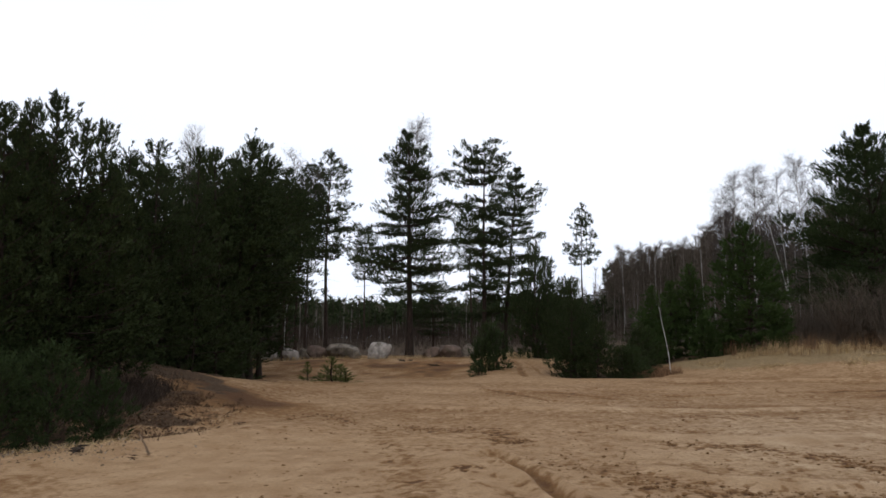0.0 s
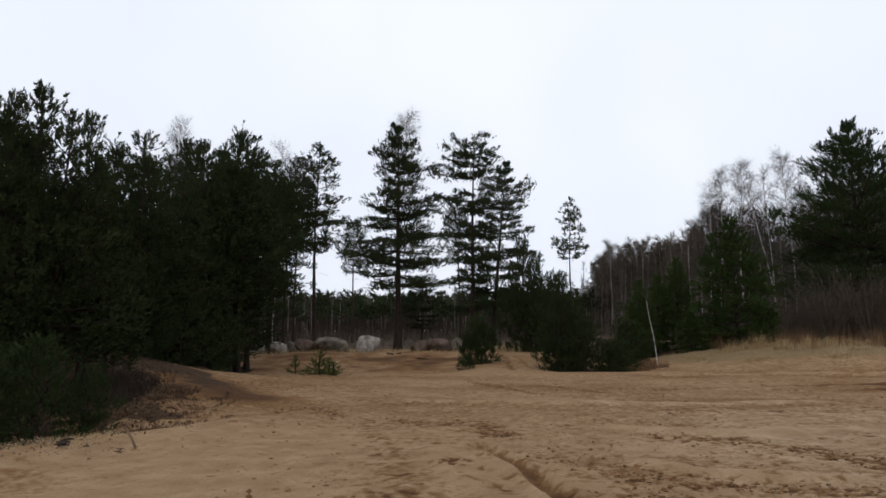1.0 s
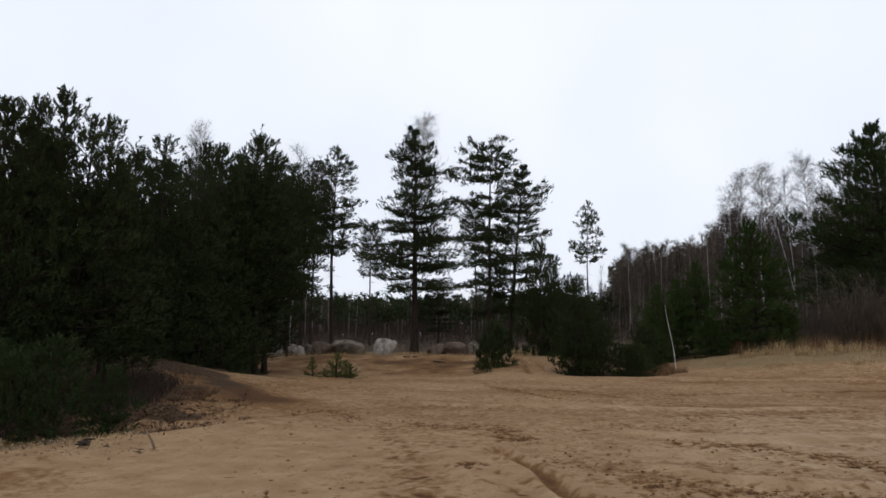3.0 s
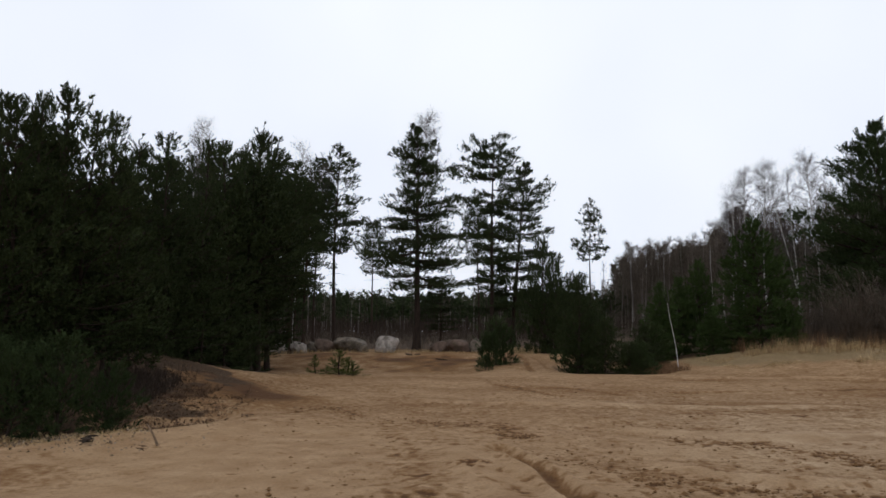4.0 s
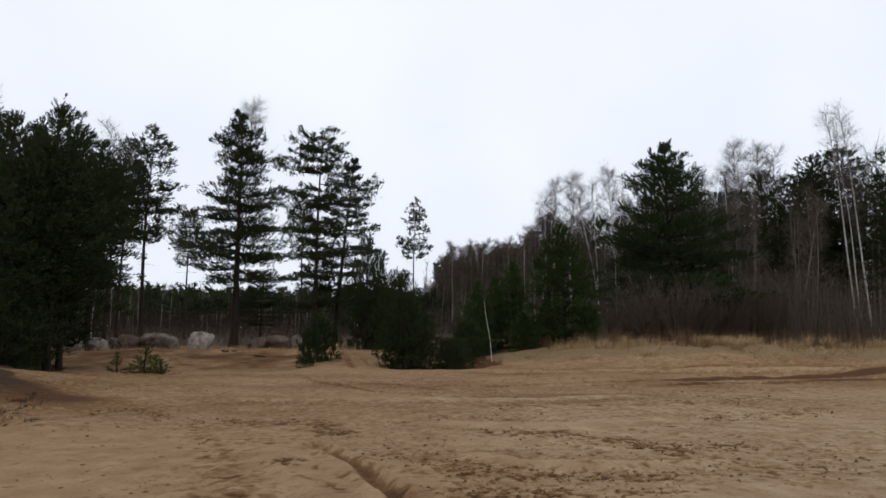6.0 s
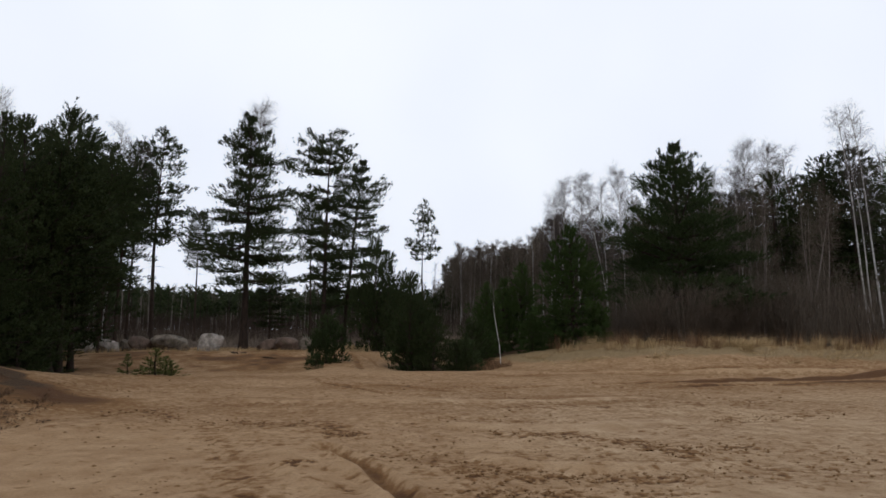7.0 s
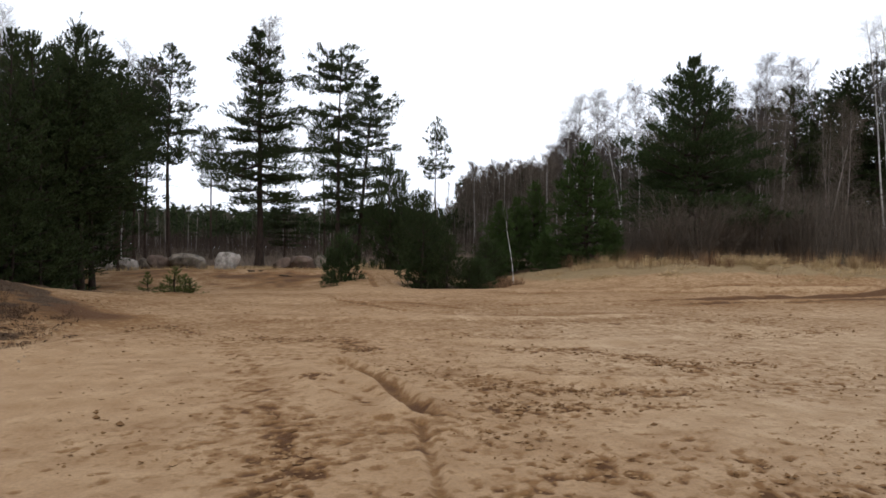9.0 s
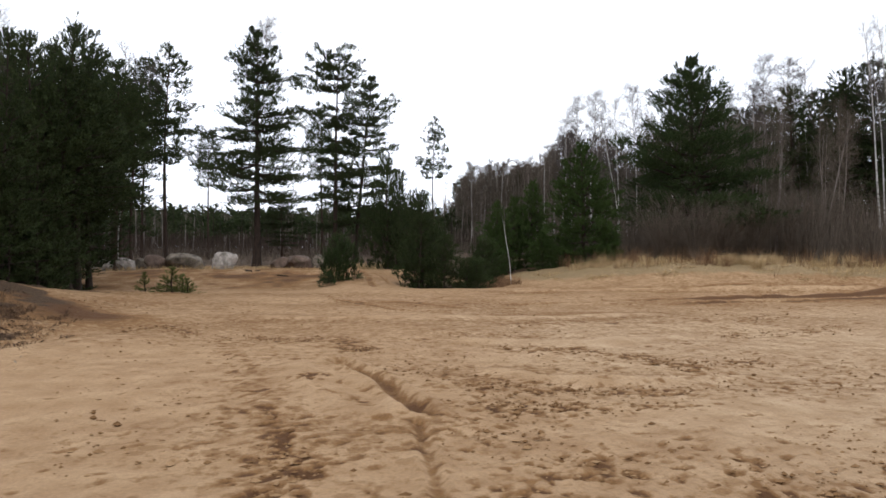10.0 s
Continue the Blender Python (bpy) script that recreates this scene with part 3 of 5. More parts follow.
def pine(name, seed, height, crown_from, radius, profile, whorls, per_whorl, pads, tuft, blade, needles,
         girth=0.16, lean=(0, 0), wobble=0.12, rise=(0.0, 0.5), thick=0.10, gap=0.0, dead=0, bark=None, leaf=None, start=0.25, single=False, lone=0.62, boughs=(), full=0.12, bunch=6):
    """A pine: tapered trunk, whorls of limbs and flat pads of needle tufts on them.
    tuft: tufts a pad; blade: length and width of a needle bunch; rise: slope of the lowest and topmost limbs."""
    rng = np.random.default_rng(seed)
    root = new(name)
    line = trunk_line(rng, height, lean, wobble)
    u = np.linspace(0, 1, len(line))
    tr = Shape()
    flare = 1 + 0.5 * np.exp(-u * 30)
    tr.tube(line, girth * (1 - 0.93 * u ** 0.9) * flare + 0.012, 9)
    part("trunk", tr, bark or BARK, root, smooth=True)
    limbs, crown = Shape(), Shape()
    needle_rng = np.random.default_rng(seed + 1000)
    cs, ws = [], []
    plan = []
    for k in range(whorls):
        u0 = crown_from + (0.985 - crown_from) * (k + rng.uniform(-0.3, 0.3)) / (whorls - 1)
        u0 = min(max(u0, crown_from), 0.99)
        rel = (u0 - crown_from) / (1 - crown_from)
        reach = radius * np.interp(rel, np.linspace(0, 1, len(profile)), profile)
        n = max(2, int(round(per_whorl * rng.uniform(0.75, 1.2))))
        a0 = rng.uniform(0, 6.28)
        for b in range(n):
            if rng.random() < gap:
                continue
            plan.append((u0, a0 + 6.283 * b / n + rng.uniform(-0.35, 0.35), reach * rng.uniform(lone, 1.18),
                         rise[0] + (rise[1] - rise[0]) * rel ** 1.5 + rng.normal(0, 0.12)))
    for u0, az, ln, el in (*plan, *boughs):
        rel = max(0.0, (u0 - crown_from) / (1 - crown_from))
        p0 = on_line(line, u0)
        out = np.array([np.cos(az), np.sin(az), 0])
        s = np.linspace(0, 1, 6)[:, None]
        sag = rng.uniform(-0.10, 0.04)
        pts = p0 + out * ln * s * np.cos(el) + np.array([0, 0, 1.0]) * ln * (np.sin(el) * s + sag * np.sin(np.pi * s) + 0.10 * s ** 2)
        if single:
            limbs = Shape()
        limbs.tube(pts, (0.012 + 0.018 * ln) * (1 - 0.85 * s[:, 0]) * (0.4 + girth * 3.2), 4)
        bough = part("limb", limbs, bark or BARK, root) if single else None
        first = len(cs)
        side = np.array([-np.sin(az), np.cos(az), 0])
        m = max(2, int(round(pads * (0.35 + 0.65 * ln / radius))))
        for q in range(m):
            t = start + (1 - start) * (q + rng.random()) / m
            c = np.array([np.interp(t, s[:, 0], pts[:, j]) for j in range(3)])
            wide = ln * 0.36 * (1.15 - 0.75 * abs(t - 0.6))
            nt = max(2, int(tuft * rng.uniform(0.7, 1.3) * (full + (1 - full) * min(1.2, ln / radius))))
            # the tufts gather on a few side shoots of the limb
            kinds = max(2, int(nt / bunch))
            pick = rng.integers(0, kinds, nt)
            off = (rng.uniform(-1, 1, kinds)[pick] + rng.normal(0, 0.8 / bunch, nt)) * wide
            fore = rng.uniform(-0.4, 0.4, kinds)[pick] + rng.normal(0, 1.0 / bunch, nt)
            c2 = c + side * off[:, None] + out * (fore * 0.9 * ln / m + 0.35 * np.abs(off))[:, None]
            c2[:, 2] += rng.normal(0, 0.7 * thick, kinds)[pick] + rng.normal(0, 0.6 * thick, nt) - 0.06 * np.abs(off)
            cs.append(c2)
            ws.append(out * 0.45 + side * np.sign(off)[:, None] * 0.35 + np.array([0, 0, 0.35 + 0.7 * rel]) + rng.normal(0, 0.2, (nt, 3)))
        if single:
            pad = Shape()
            pad.spikes(needle_rng, np.concatenate(cs[first:]), np.concatenate(ws[first:]), needles, blade[0], blade[1], 0.7, blade[2])
            tagged(part("needle_pad", pad, leaf or NEEDLE, bough, "dark green needles"), kind="stuff")
            del cs[first:], ws[first:]
    top = on_line(line, 1.0)
    for k in range(14):
        cs.append((top - np.array([0, 0, 0.07 * k]) + rng.normal(0, 0.03, 3))[None])
        ws.append(np.array([[0, 0, 1.0]]))
    if single:
        limbs = Shape()
    for _ in range(dead):
        u0 = rng.uniform(crown_from * 0.35, crown_from * 1.1)
        az, ln = rng.uniform(0, 6.28), rng.uniform(0.4, 1.5)
        p0 = on_line(line, u0)
        s = np.linspace(0, 1, 4)[:, None]
        limbs.tube(p0 + np.array([np.cos(az), np.sin(az), 0.15]) * ln * s - np.array([0, 0, 0.25]) * ln * s ** 2, 0.022 * (1 - 0.8 * s[:, 0]), 3)
    if limbs.n:
        tagged(part("dead_branchwork" if single else "branchwork", limbs, bark or BARK, root), kind="stuff")
    crown.spikes(needle_rng, np.concatenate(cs), np.concatenate(ws), needles, blade[0], blade[1], 0.7, blade[2])
    part("leading_shoot" if single else "crown", crown, leaf or NEEDLE, root, "dark green needles")
    return root


def birch(name, seed, height, bare=0.4, radius=2.2, limbs_n=34, twigs=22, girth=0.10, lean=(0, 0), wobble=0.25, stems=1, twig_mat=None, twig_w=0.016, bark=None):
    """A leafless birch: pale trunk, rising limbs and a veil of fine hanging twigs."""
    rng = np.random.default_rng(seed)
    root = new(name)
    tr, lb, tw = Shape(), Shape(), Shape()
    cs, ws = [], []
    for st in range(stems):
        hh = height * (1 - 0.12 * st * rng.random())
        ln2 = (lean[0] + (0.09 * rng.normal() if st else 0), lean[1] + (0.09 * rng.normal() if st else 0))
        line = trunk_line(rng, hh, ln2, wobble, 16)
        if st:
            line[:, :2] += rng.normal(0, 0.25, 2)
        u = np.linspace(0, 1, len(line))
        tr.tube(line, girth * (1 - 0.88 * u) * (1 + 0.4 * np.exp(-u * 30)) + 0.012, 7)
        for k in range(limbs_n // stems):
            u0 = bare + (0.98 - bare) * ((k + rng.random()) / (limbs_n // stems)) ** 0.75
            rel = (u0 - bare) / (1 - bare)
            ln = radius * (1.15 - 0.85 * rel) * rng.uniform(0.6, 1.2)
            az, el = rng.uniform(0, 6.28), rng.uniform(0.7, 1.15)
            out = np.array([np.cos(az), np.sin(az), 0])
            s = np.linspace(0, 1, 4)[:, None]
            pts = on_line(line, u0) + out * ln * s ** 1.1 * np.cos(el) * 1.25 + np.array([0, 0, 1.0]) * ln * (np.sin(el) * s - 0.12 * s ** 2.5)
            lb.tube(pts, (0.007 + 0.010 * ln) * (1 - 0.85 * s[:, 0]), 3)
            t = rng.uniform(0.2, 1.0, twigs)
            c = np.stack([np.interp(t, s[:, 0], pts[:, j]) for j in range(3)], 1)
            cs.append(c)
            ws.append(out * 0.35 + np.array([0, 0, 0.5]) + rng.normal(0, 0.45, (twigs, 3)))
    cs, ws = np.concatenate(cs), np.concatenate(ws)
    tw.spikes(rng, cs, ws, 1, 0.75, twig_w * 1.2, 0.25)
    w2 = ws / np.linalg.norm(ws, axis=1)[:, None]
    for frac in (0.35, 0.65, 0.9):
        tw.spikes(rng, cs + w2 * 0.75 * frac, w2 * 0.8 - np.array([0, 0, 0.12]), 2, 0.42, twig_w, 0.6)
    part("trunk", tr, bark or BIRCH, root, "pale birch bark with dark bands", smooth=True)
    tagged(part("branchwork", lb, twig_mat or TWIG, root), kind="stuff")
    part("crown", tw, twig_mat or TWIG, root, "fine bare twigs")
    return root


def stand(x, y, turn=0, scale=1.0, wide=1.0, sink=0.05):
    return Matrix.Translation((x, y, h_at(x, y) - sink)) @ Matrix.Rotation(radians(turn), 4, "Z") @ Matrix.Diagonal((scale * wide, scale * wide, scale, 1))


def plant(kinds, rows, label, category, group=""):
    """Rows: which kind, x, y, height over the datum, turn, width factor. kinds: (built tree, its height)."""
    for k, x, y, top, turn, wide in rows:
        ob, tall = kinds[k]
        m = stand(x, y, turn, (top - h_at(x, y)) / tall, wide)
        if ob in planted:
            copy_thing(ob, m)
            continue
        tagged(ob, label, category, group)
        planted.add(ob)
        placed.append((ob, m))
    return kinds


placed, planted = [], set()

# ---------- the open-grown pines in the middle ----------
main_pine = pine("tall_pine", 3, 16.2, 0.29, 3.7, (0.85, 1.0, 0.92, 0.98, 0.66, 0.56, 0.5, 0.4, 0.16), 18, 5, 6, 46, (0.13, 0.032, 0.18), 14,
                 girth=0.26, lean=(0.0, -0.004), rise=(-0.12, 0.55), thick=0.11, dead=5, start=0.22, gap=0.12, single=True, lone=0.35,
                 boughs=((0.86, 3.3, 1.9, 0.2), (0.79, 0.1, 3.0, 0.12), (0.64, -0.2, 3.1, 0.05), (0.63, 3.0, 2.0, 0.05), (0.55, 3.3, 3.7, -0.02),
                         (0.52, 0.1, 3.6, -0.1), (0.44, 3.0, 3.8, -0.1), (0.40, -0.3, 3.8, -0.12), (0.93, 2.7, 0.9, 0.8)), bunch=3.5, full=0.3)
plant([(main_pine, 16.2)], [(0, -2.0, 47.6, 16.3, 0, 1.0)], "tall old pine with tiered dark green foliage and thick trunk", "pine tree", "pines in the clearing")
flat_pine = pine("tall_pine", 8, 15.0, 0.32, 2.4, (0.8, 0.85, 0.7, 0.62, 0.7, 0.85, 0.6), 13, 5, 6, 42, (0.12, 0.031, 0.16), 14,
                 girth=0.19, lean=(0.018, 0), wobble=0.06, rise=(-0.05, 0.28), thick=0.11, gap=0.15, dead=9, start=0.2, single=True, lone=0.4,
                 boughs=((0.94, 3.1, 2.2, 0.28), (0.84, 3.2, 2.9, 0.02), (0.86, 0.1, 2.0, 0.1), (0.78, 0.2, 1.9, 0.05), (0.72, 3.0, 2.4, 0.0), (0.95, 0.2, 1.6, 0.2)), bunch=3.5, full=0.3)
plant([(flat_pine, 15.0)], [(0, 3.3, 48.4, 15.3, 0, 1.0)], "tall pine with a flat open crown and straight bare trunk", "pine tree", "pines in the clearing")
bent_pine = pine("tall_pine", 15, 14.0, 0.24, 2.9, (0.9, 1.0, 0.95, 0.85, 0.72, 0.55, 0.12), 16, 5, 6, 40, (0.12, 0.031, 0.16), 14,
                 girth=0.17, lean=(0.07, 0), wobble=0.08, rise=(-0.05, 0.5), thick=0.11, gap=0.14, dead=6, start=0.2, single=True, lone=0.35,
                 boughs=((0.83, 0.1, 2.0, 0.25), (0.62, 0.0, 2.5, 0.05), (0.5, 0.1, 2.8, 0.0)), bunch=3.5, full=0.3)
plant([(bent_pine, 14.0)], [(0, 4.9, 50.1, 14.3, 0, 1.0)], "tall pine leaning slightly with open layered crown", "pine tree", "pines in the clearing")

slim_a = pine("slim_pine", 22, 18.0, 0.48, 2.5, (0.7, 1.0, 0.95, 0.85, 0.7, 0.5, 0.18), 14, 6, 4, 30, (0.16, 0.052, 0.24), 9,
              girth=0.17, lean=(0.02, 0), rise=(-0.05, 0.6), thick=0.12, gap=0.1, dead=12, bark=BARK_RED, bunch=4)
slim_b = pine("slim_pine", 23, 18.0, 0.58, 2.2, (0.6, 1.0, 0.9, 0.85, 0.8, 0.6, 0.3), 13, 6, 4, 18, (0.16, 0.052, 0.26), 9,
              girth=0.15, lean=(0.0, 0.01), rise=(0.0, 0.6), thick=0.2, gap=0.1, dead=14, bark=BARK_RED, bunch=4)
slim_c = pine("slim_pine", 24, 14.0, 0.30, 2.4, (0.8, 1.0, 1.0, 0.9, 0.75, 0.55, 0.2), 13, 6, 4, 18, (0.16, 0.052, 0.26), 9,
              girth=0.14, lean=(0.0, 0.0), rise=(-0.1, 0.7), thick=0.14, gap=0.05, dead=8, bark=BARK_RED, bunch=4)
SLIM = [(slim_a, 18.0), (slim_b, 18.0), (slim_c, 14.0)]
plant(SLIM, [
    (0, -10.9, 66.2, 19.9, 10, 1.1), (1, -13.2, 67.8, 19.2, 40, 0.9), (1, -8.5, 78.8, 14.4, 120, 1.15), (1, 3.0, 60.8, 13.9, 200, 1.0),
    (2, -13.4, 48.2, 15.6, 200, 1.25), (2, -12.9, 51.1, 15.0, 100, 1.2), (1, -10.6, 46.3, 12.4, 310, 1.2),
    (1, -10.3, 49.4, 12.6, 60, 1.15), (2, -12.6, 54.1, 15.0, 150, 1.2), (1, -15.6, 58.0, 15.2, 15, 1.2), (1, -13.4, 58.5, 14.2, 80, 1.2),
    (2, -16.5, 47.0, 14.6, 250, 1.3), (1, -17.5, 62.0, 16.0, 300, 1.2), (1, -19.5, 54.0, 15.5, 35, 1.3), (1, -14.2, 64.0, 15.0, 35, 1.2),
    (2, -18.0, 43.0, 14.0, 85, 1.3), (2, -0.4, 51.5, 5.7, 85, 1.7)],
    "tall slender pine with bare reddish trunk and high crown", "pine tree", "slender pines at the edge")

lone_pine = pine("lone_pine", 26, 20.0, 0.55, 2.5, (0.55, 1.0, 0.95, 0.8, 0.6, 0.4, 0.12), 13, 5, 4, 20, (0.20, 0.066, 0.30), 9,
                 girth=0.15, rise=(-0.1, 0.6), thick=0.2, gap=0.2, dead=12)
plant([(lone_pine, 20.0)], [(0, 21.2, 97.7, 21.2, 20, 1.0)], "lone tall pine with a short crown on a bare trunk", "pine tree", "slender pines at the edge")

# ---------- the dark stand of young pines on the mound ----------
dense_a = pine("young_pine", 31, 7.0, 0.12, 1.6, (0.9, 1.05, 1.0, 0.84, 0.64, 0.44, 0.16), 16, 6, 4, 9, (0.085, 0.028, 0.16), 16,
               girth=0.07, rise=(0.05, 0.8), thick=0.12, start=0.2, wobble=0.06, leaf=NEEDLE, lone=0.5, full=0.55)
dense_b = pine("young_pine", 32, 7.0, 0.18, 1.75, (0.8, 1.05, 1.0, 0.9, 0.70, 0.48, 0.18), 15, 6, 4, 9, (0.085, 0.028, 0.16), 16,
               girth=0.07, rise=(0.1, 0.85), thick=0.12, start=0.2, wobble=0.08, leaf=NEEDLE, lone=0.5, full=0.55)
dense_c = pine("young_pine", 33, 9.0, 0.12, 2.0, (0.85, 1.0, 1.0, 0.85, 0.64, 0.38, 0.10), 13, 6, 4, 12, (0.14, 0.046, 0.28), 10,
               girth=0.12, rise=(0.1, 1.0), thick=0.18, start=0.3, wobble=0.10, leaf=NEEDLE, lone=0.5)
dense_d = pine("young_pine", 34, 3.0, 0.0, 1.4, (1.0, 1.05, 1.0, 0.85, 0.6, 0.4, 0.12), 10, 6, 4, 9, (0.085, 0.027, 0.20), 16,
               girth=0.04, rise=(-0.05, 0.8), thick=0.12, start=0.25, wobble=0.05, leaf=NEEDLE, lone=0.6)
dense_e = pine("young_pine", 35, 8.0, 0.40, 2.0, (0.7, 1.0, 1.05, 0.95, 0.8, 0.55, 0.2), 12, 6, 4, 13, (0.11, 0.036, 0.22), 13,
               girth=0.09, rise=(0.0, 0.7), thick=0.14, start=0.2, wobble=0.08, leaf=NEEDLE, lone=0.5, dead=10, full=0.4)
DENSE = [(dense_a, 7.0), (dense_b, 7.0), (dense_c, 9.0), (dense_d, 3.0), (dense_e, 8.0)]
plant(DENSE, [
    (0, -8.0, 11.8, 5.75, 10, 0.9), (1, -7.9, 12.1, 5.6, 50, 0.9), (0, -7.75, 12.4, 5.95, 300, 0.75), (1, -7.9, 12.9, 5.6, 15, 0.9),
    (0, -7.45, 13.0, 6.3, 130, 1.0), (1, -7.3, 13.5, 5.9, 222, 0.9), (0, -7.05, 14.0, 6.1, 90, 0.75), (2, -9.0, 15.5, 5.6, 70, 1.2), (2, -10.6, 18.0, 6.6, 160, 1.2), (2, -9.9, 20.6, 6.2, 220, 1.3), (2, -9.3, 17.6, 5.2, 10, 1.3), (1, -7.15, 14.5, 5.1, 170, 0.9), (0, -6.95, 14.9, 4.7, 20, 0.9),
    (1, -9.1, 20.0, 6.5, 210, 1.1), (0, -8.6, 20.3, 6.8, 250, 1.0), (1, -8.8, 21.3, 7.0, 290, 0.9), (0, -8.25, 22.5, 7.95, 330, 0.8),
    (1, -8.5, 25.6, 8.5, 20, 0.85), (2, -9.15, 29.6, 9.5, 200, 0.9), (2, -9.15, 32.7, 11.1, 120, 0.85), (2, -8.3, 31.9, 9.7, 60, 0.9),
    (4, -7.85, 27.4, 8.0, 100, 1.3), (4, -7.9, 28.8, 7.7, 140, 1.3), (4, -8.5, 26.4, 7.2, 180, 1.2), (0, -7.9, 24.4, 5.6, 220, 1.1),
    (1, -8.3, 22.0, 4.6, 33, 1.2), (3, -7.7, 21.4, 3.0, 60, 1.1), (3, -7.6, 23.4, 2.9, 300, 1.1), (3, -8.6, 25.0, 2.7, 111, 0.9), (3, -9.0, 26.8, 3.2, 200, 1.0), (3, -8.2, 26.6, 1.9, 20, 0.8),
    (3, -8.2, 19.8, 3.1, 20, 1.1), (3, -8.4, 18.4, 3.0, 150, 1.1), (3, -9.6, 28.6, 3.2, 80, 1.2), (3, -9.2, 17.2, 3.2, 240, 1.2), (3, -10.4, 19.0, 3.6, 10, 1.3),
    (3, -9.6, 22.5, 3.6, 130, 1.4), (3, -9.4, 25.4, 3.4, 280, 1.4), (3, -9.8, 15.6, 3.0, 50, 1.3), (3, -10.6, 30.5, 3.6, 90, 1.5), (3, -11.6, 35.0, 3.8, 10, 1.5),
    (0, -8.3, 20.2, 3.6, 31, 1.3), (1, -8.7, 18.6, 4.4, 340, 1.2), (0, -9.5, 17.6, 5.4, 15, 1.3), (1, -8.6, 16.6, 5.2, 75, 1.2),
    (2, -10.0, 16.4, 6.3, 111, 1.25), (2, -11.0, 22.4, 7.4, 31, 1.25), (2, -11.5, 20.0, 7.2, 60, 1.2), (2, -11.5, 25.0, 8.4, 100, 1.2),
    (2, -10.8, 34.0, 9.2, 180, 1.1), (2, -11.0, 37.0, 9.6, 220, 1.2), (2, -12.5, 30.0, 8.8, 260, 1.2), (2, -13.5, 17.5, 7.6, 300, 1.2),
    (2, -14.5, 23.0, 8.6, 340, 1.2), (2, -12.5, 39.0, 10.0, 15, 1.2), (2, -11.2, 13.6, 6.0, 45, 1.0), (2, -12.6, 42.5, 9.6, 10, 1.1),
    (2, -9.6, 14.0, 5.8, 200, 1.1)],
    "young dense pine with dark green needles down to the ground", "pine tree", "young pines on the mound")

# ---------- bushy pines, saplings and the conical pines beside the sand ----------
shrub_a = pine("pine_shrub", 41, 1.8, 0.03, 0.95, (1.0, 1.05, 0.95, 0.8, 0.6, 0.3), 8, 5, 4, 9, (0.07, 0.018, 0.20), 24,
               girth=0.03, rise=(0.35, 1.2), thick=0.09, start=0.25, wobble=0.05, leaf=NEEDLE_BROAD)
shrub_b = pine("pine_shrub", 42, 1.8, 0.03, 1.05, (1.0, 1.0, 0.95, 0.85, 0.7, 0.4), 8, 5, 4, 9, (0.07, 0.018, 0.20), 24,
               girth=0.03, rise=(0.4, 1.2), thick=0.10, start=0.25, wobble=0.05, leaf=NEEDLE_BROAD)
plant([(shrub_a, 1.8), (shrub_b, 1.8)], [
    (0, -6.6, 10.4, 1.12, 0, 1.0), (1, -6.05, 10.8, 1.22, 60, 0.95), (0, -5.5, 11.4, 0.9, 130, 0.9), (1, -7.2, 10.9, 1.25, 200, 1.0),
    (0, -7.4, 12.0, 1.4, 260, 1.0), (0, -8.2, 10.6, 1.35, 80, 1.0)],
    "low bushy young pine with fresh green needles", "pine shrub", "pine shrubs by the mound")
plant([(shrub_b, 1.8)], [(0, 2.5, 33.4, 1.9, 0, 1.0), (0, 2.2, 33.0, 1.3, 90, 1.0), (0, 2.9, 33.9, 1.6, 200, 1.0), (0, 8.6, 29.9, 0.95, 140, 1.2), (0, 1.8, 30.6, 0.5, 310, 1.5)],
      "dense green pine bush rooted in the sand", "pine shrub", "pine bushes by the track")
bush_a = pine("bushy_pine", 51, 4.0, 0.02, 1.45, (1.0, 1.05, 1.0, 0.85, 0.65, 0.45, 0.2), 12, 6, 5, 12, (0.11, 0.032, 0.20), 11,
              girth=0.07, rise=(0.1, 1.0), thick=0.12, start=0.2, wobble=0.06, leaf=NEEDLE)
bush_b = pine("bushy_pine", 52, 4.0, 0.02, 1.8, (1.0, 1.0, 1.0, 0.95, 0.8, 0.6, 0.3), 12, 6, 5, 12, (0.11, 0.032, 0.20), 11,
              girth=0.07, rise=(0.15, 1.0), thick=0.12, start=0.2, wobble=0.06, leaf=NEEDLE)
plant([(bush_a, 4.0), (bush_b, 4.0)], [
    (0, 6.0, 30.8, 4.0, 40, 0.66), (1, 7.0, 29.9, 2.0, 80, 0.95), (1, 8.0, 29.7, 1.1, 120, 1.2),
    (0, 6.5, 32.4, 3.0, 160, 0.9), (0, 6.6, 45.0, 7.5, 200, 0.62), (0, 7.5, 46.5, 6.6, 100, 0.65), (1, 8.1, 42.5, 4.8, 20, 0.8), (1, 9.8, 33.2, 1.9, 140, 1.2), (1, 6.9, 32.0, 2.5, 240, 1.0), (1, 9.2, 32.4, 1.2, 280, 1.2)],
    "dense bushy pine growing at the edge of the sand", "pine tree", "bushy pines by the sand")
cone_a = pine("conical_pine", 61, 6.6, 0.03, 1.85, (0.72, 0.82, 0.95, 0.88, 0.68, 0.42, 0.12), 18, 8, 4, 17, (0.11, 0.034, 0.22), 11,
              girth=0.09, rise=(0.0, 0.9), thick=0.12, start=0.2, wobble=0.05, leaf=NEEDLE_YOUNG)
